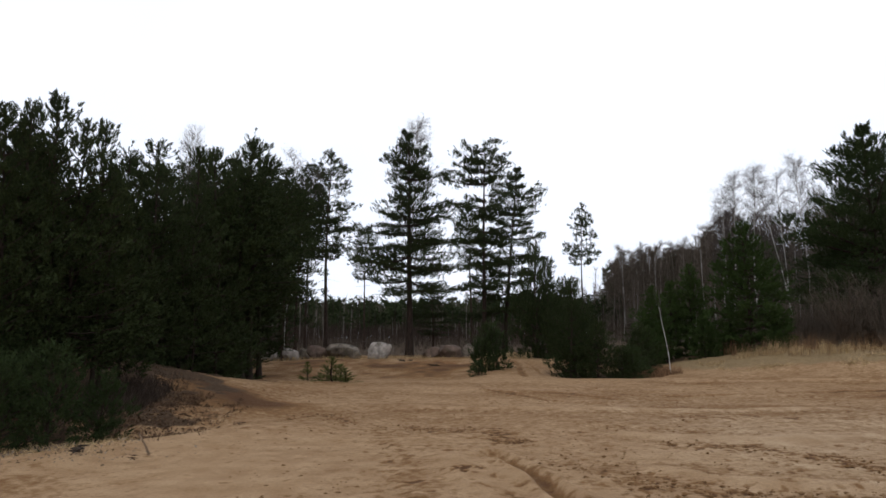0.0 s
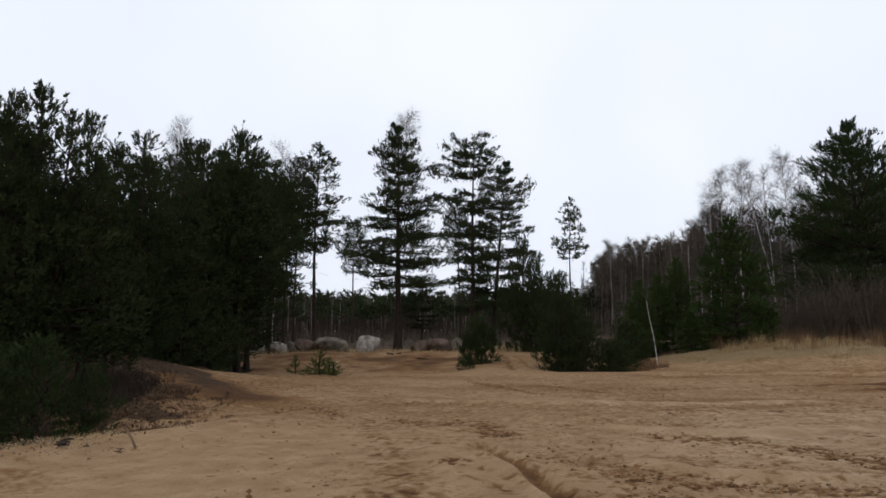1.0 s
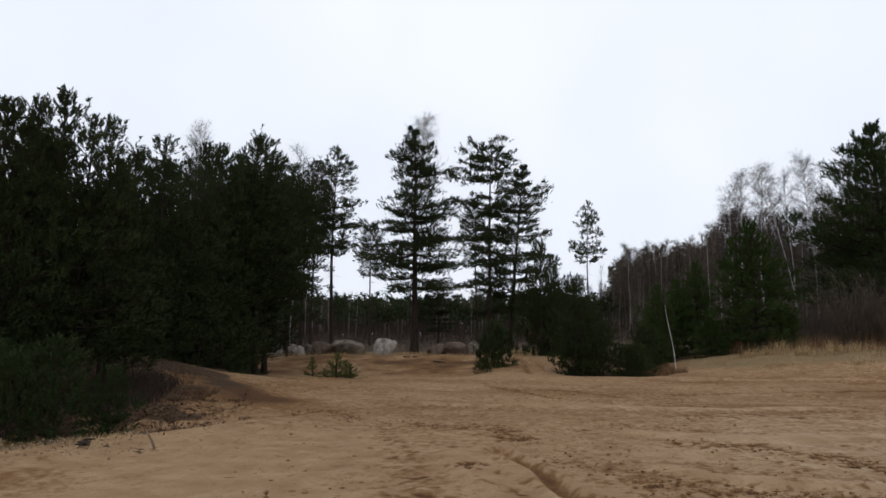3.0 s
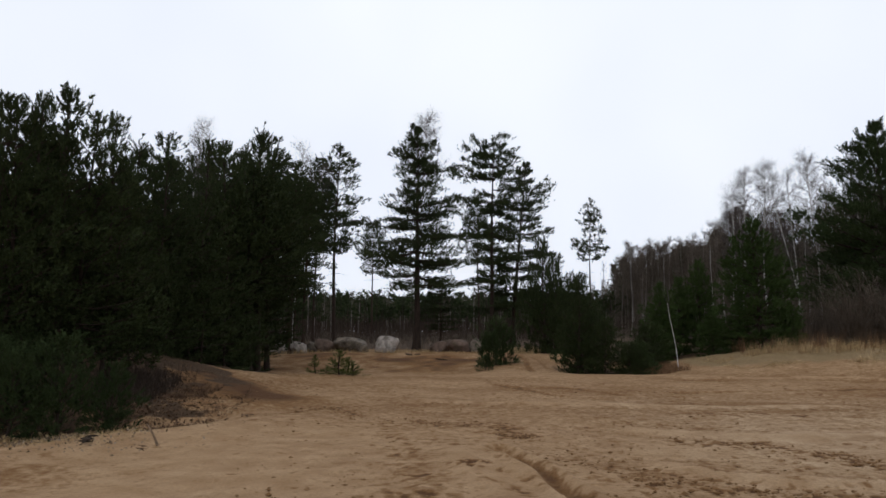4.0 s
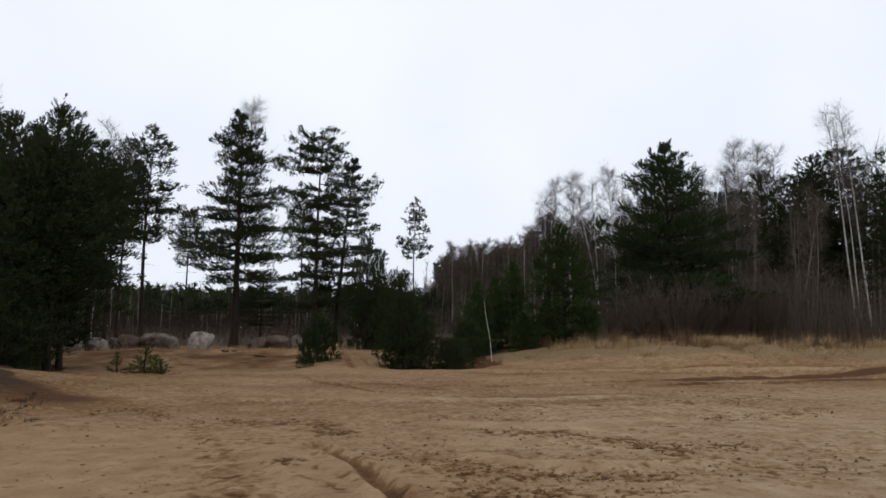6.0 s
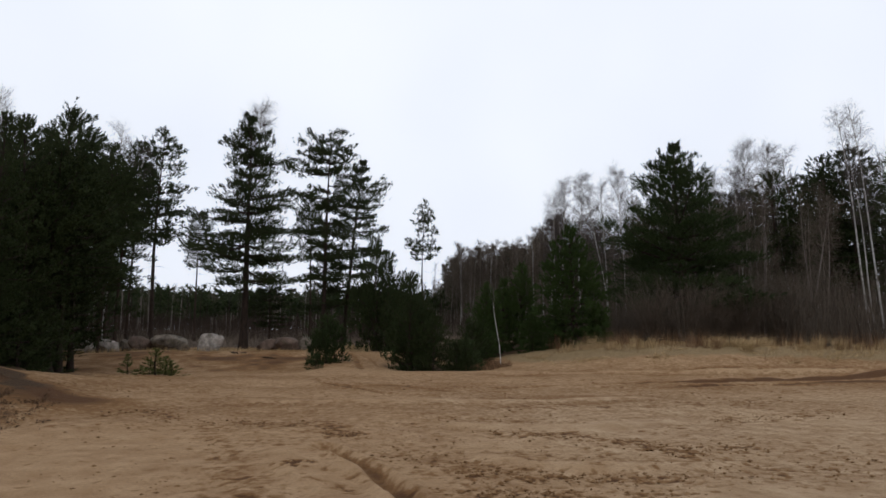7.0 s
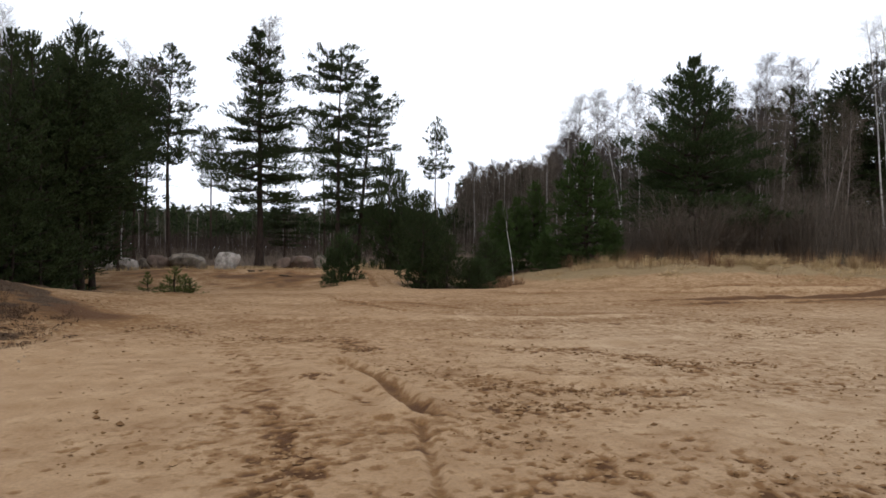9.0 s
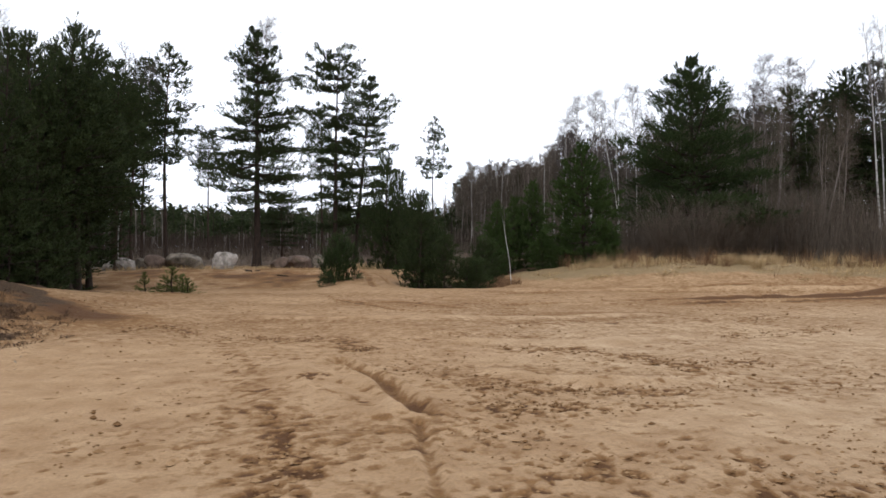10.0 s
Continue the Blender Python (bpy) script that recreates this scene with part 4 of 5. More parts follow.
plant([(cone_a, 6.6)], [
    (0, 15.95, 34.5, 7.3, 0, 1.2), (0, 14.1, 37.5, 5.5, 70, 1.0), (0, 11.5, 36.3, 4.2, 140, 1.0), (0, 12.9, 37.6, 4.6, 210, 1.0),
    (0, 10.9, 35.2, 2.2, 280, 1.5), (0, 13.6, 34.6, 2.6, 30, 1.5), (0, 15.2, 35.2, 3.2, 100, 1.3), (0, 17.4, 34.4, 3.2, 170, 1.2)],
    "conical green young pine beside the dry grass", "pine tree", "conical pines on the bank")
big_pine = pine("broad_pine", 71, 12.4, 0.18, 4.4, (0.98, 1.05, 1.0, 0.84, 0.60, 0.36, 0.06), 14, 7, 7, 52, (0.14, 0.036, 0.24), 12,
                girth=0.22, rise=(-0.05, 0.7), thick=0.16, start=0.2, dead=0, leaf=NEEDLE_BROAD, single=True, lone=0.55, bunch=4)
plant([(big_pine, 12.4)], [(0, 24.6, 37.1, 13.2, 30, 1.0)], "broad dark pine with dense rounded tiers", "pine tree", "pines by the wood")
sapling = pine("pine_sapling", 81, 1.0, 0.05, 0.42, (1.0, 0.9, 0.75, 0.55, 0.35, 0.12), 6, 5, 3, 6, (0.08, 0.015, 0.12), 10,
               girth=0.02, rise=(0.2, 0.9), thick=0.03, start=0.25, wobble=0.02, leaf=NEEDLE_PALE)
plant([(sapling, 1.0)], [(0, -3.85, 25.0, 0.86, 0, 1.5), (0, -4.75, 25.1, 0.70, 90, 1.1), (0, -3.4, 25.2, 0.5, 150, 1.9), (0, -4.4, 25.6, 0.3, 30, 2.0), (0, -3.65, 25.5, 0.62, 220, 1.6), (0, -4.1, 25.3, 0.45, 300, 1.7)],
      "small pale green pine sapling standing in sand", "pine sapling", "saplings in the sand")

# ---------- the mixed wood along the far side of the sand ----------
birch_a = birch("birch_tree", 91, 17.0, 0.38, 2.5, 60, 24, 0.070, lean=(0.01, 0), twig_mat=TWIG_PALE, twig_w=0.0085)
birch_b = birch("birch_tree", 92, 17.0, 0.35, 2.3, 56, 24, 0.078, lean=(-0.05, 0.01), twig_mat=TWIG_PALE, twig_w=0.0085)
birch_c = birch("birch_tree", 93, 16.0, 0.30, 2.7, 60, 22, 0.062, lean=(0.02, 0.02), stems=2, twig_mat=TWIG_PALE, twig_w=0.0095)
BIRCHES = [(birch_a, 17.0), (birch_b, 17.0), (birch_c, 16.0)]
plant(BIRCHES, [
    (0, 38.3, 48.7, 18.1, 80, 1.0), (0, 41.5, 49.0, 18.2, 120, 1.0),
    (0, 27.6, 63.0, 17.0, 20, 1.0), (0, 29.2, 61.0, 17.4, 100, 1.1), (2, 30.4, 58.5, 16.0, 190, 1.1), (0, 31.6, 57.0, 17.0, 240, 1.0),
    (2, 28.4, 66.0, 16.2, 60, 1.1), (0, 33.0, 54.0, 15.8, 300, 1.0), (2, 30.6, 70.0, 14.6, 10, 1.0), (0, 36.5, 46.5, 15.0, 200, 1.0), (2, 35.0, 48.5, 15.2, 20, 1.0), (2, 36.4, 50.2, 15.0, 120, 1.1), (0, 34.0, 51.0, 15.4, 220, 1.0), (2, 37.4, 47.4, 14.6, 280, 1.1), (2, 39.5, 45.0, 16.5, 70, 1.0),
    (0, -2.08, 50.6, 18.3, 90, 0.95), (2, -12.2, 54.5, 16.8, 0, 0.9), (1, -16.5, 41.9, 14.8, 190, 0.9), (1, -14.0, 45.0, 10.0, 10, 0.8)],
    "tall leafless birch with pale trunk and fine grey twigs", "birch tree", "bare birches")
EDGE = []
rng_edge = np.random.default_rng(77)
for k in range(120):
    y = 34 + 88 * ((k + rng_edge.random()) / 120) ** 0.9
    x = 29.5 + 0.05 * (y - 30) + abs(rng_edge.normal(0, 4.0)) - 3.0 * smooth01(70, 110, y)
    EDGE.append((int(rng_edge.integers(0, 3)), x, y, rng_edge.uniform(9.5, 12.6) + 1.8 * float(smooth01(45, 60, y)) + 1.5 * float(smooth01(85, 105, y)), rng_edge.uniform(0, 360), rng_edge.uniform(0.7, 1.0)))
for k in range(34):
    y = 66 + 52 * (k + rng_edge.random()) / 34
    x = 30.5 - 3.5 * smooth01(70, 110, y) + 2.2 * rng_edge.random() ** 1.5
    EDGE.append((int(rng_edge.integers(0, 2)), x, y, rng_edge.uniform(11.5, 14.0) + 1.8 * float(smooth01(80, 105, y)), rng_edge.uniform(0, 360), 0.9))
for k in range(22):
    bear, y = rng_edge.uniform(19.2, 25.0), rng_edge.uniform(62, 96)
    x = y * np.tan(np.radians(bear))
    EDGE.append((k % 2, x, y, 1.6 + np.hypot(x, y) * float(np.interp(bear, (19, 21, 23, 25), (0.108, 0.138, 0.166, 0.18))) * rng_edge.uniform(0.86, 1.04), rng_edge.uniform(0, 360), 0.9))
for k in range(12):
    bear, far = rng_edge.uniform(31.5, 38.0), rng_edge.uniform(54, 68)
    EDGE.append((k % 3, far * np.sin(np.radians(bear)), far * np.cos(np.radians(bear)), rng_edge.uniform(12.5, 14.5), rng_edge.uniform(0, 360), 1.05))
birch_d = birch("birch_tree", 94, 14.0, 0.22, 2.0, 36, 16, 0.062, lean=(0.02, 0), twig_mat=TWIG, twig_w=0.0125, bark=BIRCH_DULL)
birch_e = birch("birch_tree", 95, 14.0, 0.26, 1.9, 36, 16, 0.058, lean=(-0.02, 0.01), twig_mat=TWIG, twig_w=0.0125, bark=BIRCH_DULL)
birch_f = birch("birch_tree", 96, 14.0, 0.18, 2.2, 38, 16, 0.058, lean=(0.0, 0.03), stems=2, twig_mat=TWIG, twig_w=0.0125, bark=BIRCH_DULL)
birch_g = birch("birch_tree", 98, 14.0, 0.20, 2.2, 32, 14, 0.09, lean=(0.01, 0), twig_mat=TWIG, bark=BIRCH_DULL, twig_w=0.026)
birch_h = birch("birch_tree", 99, 14.0, 0.25, 2.0, 30, 14, 0.10, lean=(-0.02, 0.0), twig_mat=TWIG, bark=BIRCH, twig_w=0.026)
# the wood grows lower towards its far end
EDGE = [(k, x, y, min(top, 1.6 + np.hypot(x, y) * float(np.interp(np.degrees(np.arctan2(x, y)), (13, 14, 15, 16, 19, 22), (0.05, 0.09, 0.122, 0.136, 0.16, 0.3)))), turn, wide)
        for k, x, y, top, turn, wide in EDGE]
EDGE = [(k if r[1] < 64 else 3 + (j % 7 == 3), *r) for j, (k, *r) in enumerate(EDGE)]
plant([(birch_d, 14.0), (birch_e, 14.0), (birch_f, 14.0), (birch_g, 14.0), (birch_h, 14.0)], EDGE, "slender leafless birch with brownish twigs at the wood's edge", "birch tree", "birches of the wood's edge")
plant(SLIM, [
    (2, 38.2, 44.8, 14.2, 0, 1.3), (2, 40.5, 42.3, 15.0, 60, 1.3), (1, 42.0, 41.0, 15.6, 120, 1.4), (2, 41.6, 37.0, 14.2, 180, 1.3),
    (0, 43.5, 46.0, 15.0, 240, 1.4), (2, 36.0, 52.5, 13.4, 300, 1.2), (2, 38.0, 50.0, 13.6, 40, 1.2), (2, 35.0, 58.0, 12.6, 30, 1.2), (1, 38.0, 78.0, 14.0, 75, 1.1),
    (1, 34.0, 96.0, 14.0, 10, 1.1), (2, 33.0, 50.0, 9.5, 100, 1.4), (2, 37.0, 53.5, 14.2, 10, 1.3), (2, 39.6, 55.5, 14.8, 130, 1.3), (2, 41.5, 53.0, 14.6, 250, 1.3), (2, 36.2, 56.8, 14.0, 80, 1.3)],
    "dark pine standing among the birches", "pine tree", "pines in the mixed wood")
slant_birch = birch("birch_tree", 90, 17.0, 0.5, 1.35, 30, 16, 0.062, lean=(-0.075, 0.075), twig_mat=TWIG_PALE, twig_w=0.0085)
plant([(slant_birch, 17.0)], [(0, 36.0, 34.6, 16.2, 0, 1.0), (0, 38.6, 36.0, 17.2, 8, 1.0), (0, 35.6, 33.8, 12.5, -20, 1.0)],
      "tall white birch leaning out from the wood", "birch tree", "bare birches")
lean_birch = birch("leaning_birch", 97, 9.0, 0.5, 1.2, 16, 12, 0.045, lean=(0.16, 0), wobble=0.1, twig_mat=TWIG, bark=BIRCH_DULL)
plant([(lean_birch, 9.0)], [(0, 31.0, 33.8, 9.2, -50, 1.0)], "thin leaning bare birch in the thicket", "birch tree", "bare birches")

# the thin broken birch stem that leans beside the hollow
snag = new("broken_birch_stem")
sh = Shape()
u = np.linspace(0, 1, 10)
sh.tube(np.stack([-0.34 * u + 0.05 * np.sin(5 * u), 0.05 * u, 3.2 * u - 0.1], 1), 0.021 * (1 - 0.5 * u), 7)
part("stem", sh, BIRCH, snag, "pale peeling bark", smooth=True)
sh = Shape()
sh.tube(np.stack([-0.30 - 0.35 * u, 0.1 * u, 2.9 + 0.9 * u], 1), 0.016 * (1 - 0.7 * u), 4)
sh.tube(np.stack([-0.33 - 0.1 * u, 0.1 * u, 3.2 + 1.2 * u - 0.3 * u * u], 1), 0.02 * (1 - 0.7 * u), 4)
part("branch", sh, TWIG_PALE, snag)
snag.matrix_basis = stand(10.7, 31.4)
tagged(snag, "thin white broken birch stem leaning over the sand's edge", "dead tree")


# ---------- undergrowth ----------
def thicket(name, seed, places, heights, spread, per, width, mat, label, category, droop=0.25, twig_len=0.7):
    """Many slim stems with side twigs, rooted at the places given."""
    rng = np.random.default_rng(seed)
    p = np.asarray(places, float)
    z = land(p[:, 0], p[:, 1]) - 0.05
    base = np.column_stack([p, z])
    way = np.column_stack([rng.normal(0, spread, (len(p), 2)), np.ones(len(p))])
    way /= np.linalg.norm(way, axis=1)[:, None]
    h = np.asarray(heights)[:, None]
    side = np.cross(way, rng.normal(size=way.shape))
    side /= np.linalg.norm(side, axis=1)[:, None]
    w = width * rng.uniform(0.6, 1.4, (len(p), 1))
    sh = Shape()
    sh.add(np.stack([base - side * w, base + side * w, base + way * h], 1), np.arange(3 * len(p)).reshape(-1, 3))
    for _ in range(per):
        t = rng.uniform(0.15, 0.95, (len(p), 1))
        c = base + way * h * t
        d = way * 0.8 + rng.normal(0, 0.45, way.shape)
        sh.spikes(rng, c, d, 1, twig_len, width * 0.9, droop)
    return tagged(new(name, sh.mesh(name, mat)), label, category, kind="stuff")


rng = np.random.default_rng(101)
n = 5200
y = 27 + 85 * rng.random(n) ** 1.5
x = 27.5 - 2.2 * smooth01(45, 110, y) + np.abs(rng.normal(0, 4.5, n)) + 0.8 * np.sin(y * 0.6)
thicket("brushwood", 102, np.column_stack([x, y]), rng.uniform(1.2, 4.6, n), 0.16, 9, 0.013, TWIG, "tangled brown leafless brushwood along the wood's edge", "brushwood")
n = 1700
y = 24 + 100 * rng.random(n)
x = 50 + 14 * rng.random(n)
thicket("brushwood", 107, np.column_stack([x, y]), rng.uniform(2.0, 5.5, n), 0.2, 8, 0.07, TWIG_SHADED, "dark brushwood deep in the mixed wood", "brushwood", twig_len=1.6)
n = 2600
y = 36 + 10 * rng.random(n)
x = 17.5 + 12 * rng.random(n)
thicket("brushwood", 103, np.column_stack([x, y]), rng.uniform(1.0, 3.4, n), 0.2, 8, 0.012, TWIG, "tangled brown leafless brushwood behind the bank", "brushwood")
n = 2200
x, y = -22 + 46 * rng.random(n), 49 + 40 * rng.random(n) ** 1.2
thicket("undergrowth", 104, np.column_stack([x, y]), rng.uniform(0.4, 1.7, n), 0.25, 7, 0.013, TWIG, "low brown leafless undergrowth between the pines", "undergrowth")

n = 1500
a, r = np.radians(rng.uniform(-25, 20, n)), rng.uniform(160, 182, n)
thicket("undergrowth", 106, np.column_stack([r * np.sin(a), r * np.cos(a)]), rng.uniform(1.5, 5.0, n), 0.25, 9, 0.08, TWIG_SHADED, "dark undergrowth inside the distant wood", "undergrowth", twig_len=1.8)
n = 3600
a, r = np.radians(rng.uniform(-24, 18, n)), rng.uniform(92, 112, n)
thicket("undergrowth", 105, np.column_stack([r * np.sin(a), r * np.cos(a)]), rng.uniform(1.0, 3.6, n), 0.25, 5, 0.03, TWIG_SHADED, "brown undergrowth before the distant wood", "undergrowth", twig_len=1.0)

for k, (bx, by, hgt) in enumerate([(20.6, 34.2, 3.6), (22.3, 33.4, 3.9), (24.0, 33.8, 3.3), (26.0, 33.6, 3.6), (28.3, 33.0, 4.2), (30.2, 34.0, 5.0), (31.8, 37.0, 6.0)]):
    rs = np.random.default_rng(200 + k)
    bush = new("bare_bush")
    st, tw = Shape(), Shape()
    cs, ws = [], []
    for j in range(64):
        az, el = rs.uniform(0, 6.28), rs.uniform(1.0, 1.52)
        ln = hgt * rs.uniform(0.6, 1.05)
        s = np.linspace(0, 1, 5)[:, None]
        pts = np.array([np.cos(az), np.sin(az), 0]) * (0.15 + ln * np.cos(el) * s) + np.array([0, 0, 1.0]) * ln * np.sin(el) * s
        st.tube(pts, 0.013 * (1 - 0.8 * s[:, 0]), 3)
        t = rs.uniform(0.2, 1, 24)
        cs.append(np.stack([np.interp(t, s[:, 0], pts[:, q]) for q in range(3)], 1))
        ws.append(np.array([np.cos(az) * 0.4, np.sin(az) * 0.4, 0.7]) + rs.normal(0, 0.3, (24, 3)))
    cs, ws = np.concatenate(cs), np.concatenate(ws)
    tw.spikes(rs, cs, ws, 2, 0.6, 0.012, 0.3)
    tw.spikes(rs, cs + ws * 0.35, ws, 2, 0.4, 0.010, 0.5)
    tagged(part("stem_tangle", st, TWIG, bush), kind="stuff")
    tagged(part("twig_mass", tw, TWIG, bush), kind="stuff")
    bush.matrix_basis = stand(bx, by)
    tagged(bush, "leafless grey-brown bush of many thin stems", "bush", "bare bushes on the bank")

rng = np.random.default_rng(111)


def grass(name, seed, places, tall, per, mat, label, width=0.012, spread=0.35):
    rg = np.random.default_rng(seed)
    p = np.asarray(places, float)
    base = np.column_stack([p, land(p[:, 0], p[:, 1]) - 0.02])
    jit = np.repeat(base, per, axis=0) + np.column_stack([rg.normal(0, 0.05, (len(p) * per, 2)), np.zeros(len(p) * per)])
    sh = Shape()
    up = np.tile(np.array([[0.05, 0, 1.0]]), (len(jit), 1))
    lens = np.repeat(tall, per)
    for lo, hi in ((0, 0.35), (0.35, 0.6), (0.6, 5)):
        m = (lens >= lo) & (lens < hi)
        if m.any():
            sh.spikes(rg, jit[m], up[m], 1, float(lens[m].mean()), width, spread)
    return tagged(new(name, sh.mesh(name, mat)), label, "dry grass", kind="stuff")


n = 9000
al, e = rng.uniform(-3, 27, n), rng.gamma(2.2, 1.5, n) - 1.2
x, y = 11 + al * 0.852 + e * 0.524, 29 - al * 0.524 + e * 0.852
ok = (x > 12.5) & (e > 0.8) & (value_noise(x / 1.4, y / 1.2, 41) + 0.6 * value_noise(x / 0.5, y / 0.5, 47) + 0.2 * e > rng.uniform(0.7, 1.4, n))
grass("dry_grass", 112, np.column_stack([x, y])[ok], rng.uniform(0.06, 0.2, n)[ok] + 0.2 * (rng.random(n)[ok] < 0.08), 6, STRAW, "pale dry winter grass on the sandy bank", 0.018, 1.0)
n = 3000
al, e = rng.uniform(1, 29, n), rng.normal(4.9, 0.7, n)
x, y = 11 + al * 0.852 + e * 0.524, 29 - al * 0.524 + e * 0.852
ok = (x > 14.0) & (value_noise(x / 0.9, y / 0.9, 48) > 0.05)
grass("tall_dry_grass", 121, np.column_stack([x, y])[ok], rng.uniform(0.2, 0.62, n)[ok], 5, STRAW, "tall pale dry grass along the top of the bank", 0.016, 0.3)
n = 2600
al, e = rng.uniform(-2, 29, n), rng.normal(6.2, 1.3, n)
x, y = 11 + al * 0.852 + e * 0.524, 29 - al * 0.524 + e * 0.852
ok = (x > 14.5) & (value_noise(x / 1.1, y / 1.1, 45) > -0.1)
grass("dead_stalks", 117, np.column_stack([x, y])[ok], rng.uniform(0.4, 1.1, n)[ok], 4, REED, "reddish brown dead stalks along the thicket", 0.014, 0.25)
n = 420
x, y = 8.8 + 2.2 * rng.random(n), 30.6 + 3.0 * rng.random(n)
grass("dead_stalks", 118, np.column_stack([x, y]), rng.uniform(0.15, 0.5, n), 4, REED, "brown dead stalks in the hollow behind the sand", 0.014, 0.4)
n = 900
x, y = -12 + 18 * rng.random(n), 43.5 + 4.5 * rng.random(n)
grass("dry_grass", 113, np.column_stack([x, y]), rng.uniform(0.1, 0.35, n), 4, STRAW, "thin dry grass round the boulders", 0.018)
n = 300
x, y = 3.2 + 3.2 * rng.random(n), 44 + 6 * rng.random(n)
grass("dry_grass", 114, np.column_stack([x, y]), rng.uniform(0.2, 0.6, n), 5, STRAW, "dry grass where the track enters the wood", 0.02)
n = 520
x, y = -7.8 + 3.4 * rng.random(n), 9.3 + 1.6 * rng.random(n)
ok = value_noise(x / 0.5, y / 0.5, 43) > -0.1
grass("dry_grass", 115, np.column_stack([x, y])[ok], rng.uniform(0.05, 0.2, n)[ok], 3, STRAW, "short bleached grass under the pine shrubs", 0.007, 0.7)
n = 4200
x, y = rng.normal(-6.3, 1.3, n), rng.normal(13.6, 2.0, n)
ok = (value_noise(x / 0.8, y / 0.8, 44) > 0.0) & (x < -4.0 - 0.3 * (y - 12)) & (y > 11.0)
grass("dead_heather", 116, np.column_stack([x, y])[ok], rng.uniform(0.03, 0.13, n)[ok], 5, HEATH, "brown dead heather and litter on the slope", 0.014, 0.9)


n = 1500
x, y = rng.normal(-4.9, 0.5, n), rng.normal(13.4, 1.1, n)
ok = (value_noise(x / 0.45, y / 0.6, 46) > 0.0) & (x < -4.1)
grass("dead_heather", 119, np.column_stack([x, y])[ok], rng.uniform(0.05, 0.14, n)[ok], 6, HEATH, "tufts of dark dead heather on the foot of the mound", 0.012, 0.8)


n = 1100
x, y = rng.normal(-6.5, 0.55, n), rng.normal(14.3, 1.1, n)
ok = x < -5.7 - 0.12 * (y - 13)
grass("undergrowth", 120, np.column_stack([x, y])[ok], rng.uniform(0.12, 0.5, n)[ok], 5, TWIG_SHADED, "dark dead twigs and brambles under the young pines", 0.010, 0.7)


def tussock(seed, mat):
    rs = np.random.default_rng(seed)
    root = new("grass_tussock")
    sh = Shape()
    m = 75
    a, r = rs.uniform(0, 6.283, m), 0.13 * np.sqrt(rs.random(m))
    c = np.column_stack([np.cos(a) * r, np.sin(a) * r, np.full(m, -0.03)])
    d = np.column_stack([np.cos(a) * r * 2.4, np.sin(a) * r * 2.4, np.ones(m)])
    sh.spikes(rs, c, d, 1, 0.62, 0.014, 0.38)
    sh.spikes(rs, c + d * 0.3, d, 1, 0.4, 0.010, 0.6)
    tagged(part("grass_clump", sh, mat, root), kind="stuff")
    return root


tuft_kinds = [(tussock(141, STRAW), 0.8), (tussock(142, STRAW), 0.8), (tussock(143, REED), 0.8)]
rng = np.random.default_rng(144)
rows = []
for k in range(44):
    al, e = rng.uniform(2.5, 27), rng.normal(4.6, 0.6)
    if k < 12:
        al, e = rng.normal(9.2, 1.1), rng.normal(4.3, 0.4)
    x, y = 11 + al * 0.852 + e * 0.524, 29 - al * 0.524 + e * 0.852
    rows.append((int(rng.choice((0, 0, 0, 1, 1, 1, 2))), x, y, h_at(x, y) + rng.uniform(0.45, 0.95), rng.uniform(0, 360), rng.uniform(0.8, 1.5)))
plant(tuft_kinds, rows, "tall tussock of bleached dry grass on the bank", "grass tussock", "grass tussocks on the bank")


# ---------- fallen leaves under the shrubs and round the burnt patch ----------
def leaf_litter(name, seed, x, y, size, mat, label):
    rs = np.random.default_rng(seed)
    m = len(x)
    c = np.column_stack([x, y, land(x, y) + rs.uniform(0.005, 0.05, m)])
    a = rs.normal(size=(m, 3)) * np.array([1, 1, 0.45])
    a /= np.linalg.norm(a, axis=1)[:, None]
    b = np.cross(a, rs.normal(size=(m, 3)) * 0.5 + np.array([0, 0, 1.0]))
    b /= np.linalg.norm(b, axis=1)[:, None]
    k = size * rs.uniform(0.5, 1.4, (m, 1))
    bend = np.array([0, 0, 0.3]) * k
    v = np.stack([c - a * k, c - b * k * 0.45 + bend, c + a * k, c + b * k * 0.45 + bend], 1)
    sh = Shape()
    sh.add(v, (np.arange(m)[:, None, None] * 4 + np.array([(0, 1, 2), (0, 2, 3)])[None]).reshape(-1, 3))
    tagged(new(name, sh.mesh(name, mat)), label, "leaf litter", kind="stuff")


rng = np.random.default_rng(131)
n = 900
u = rng.random(n)
x, y = -7.6 + 2.7 * u + rng.normal(0, 0.16, n), 9.75 + 1.75 * u ** 1.4 + rng.normal(0, 0.2, n)
leaf_litter("fallen_leaves", 132, x, y, 0.035, STRAW, "pale dry leaves under the pine shrubs")
n = 380
x, y = rng.normal(-5.3, 0.75, n), rng.normal(9.4, 0.5, n)
leaf_litter("fallen_leaves", 133, x, y, 0.026, ASH, "grey ash and leaf scraps round the burnt patch")
n = 700
x, y = rng.normal(-5.3, 0.6, n), rng.normal(13.0, 0.9, n)
leaf_litter("fallen_leaves", 134, x, y, 0.04, HEATH, "brown leaves and needles on the foot of the mound")


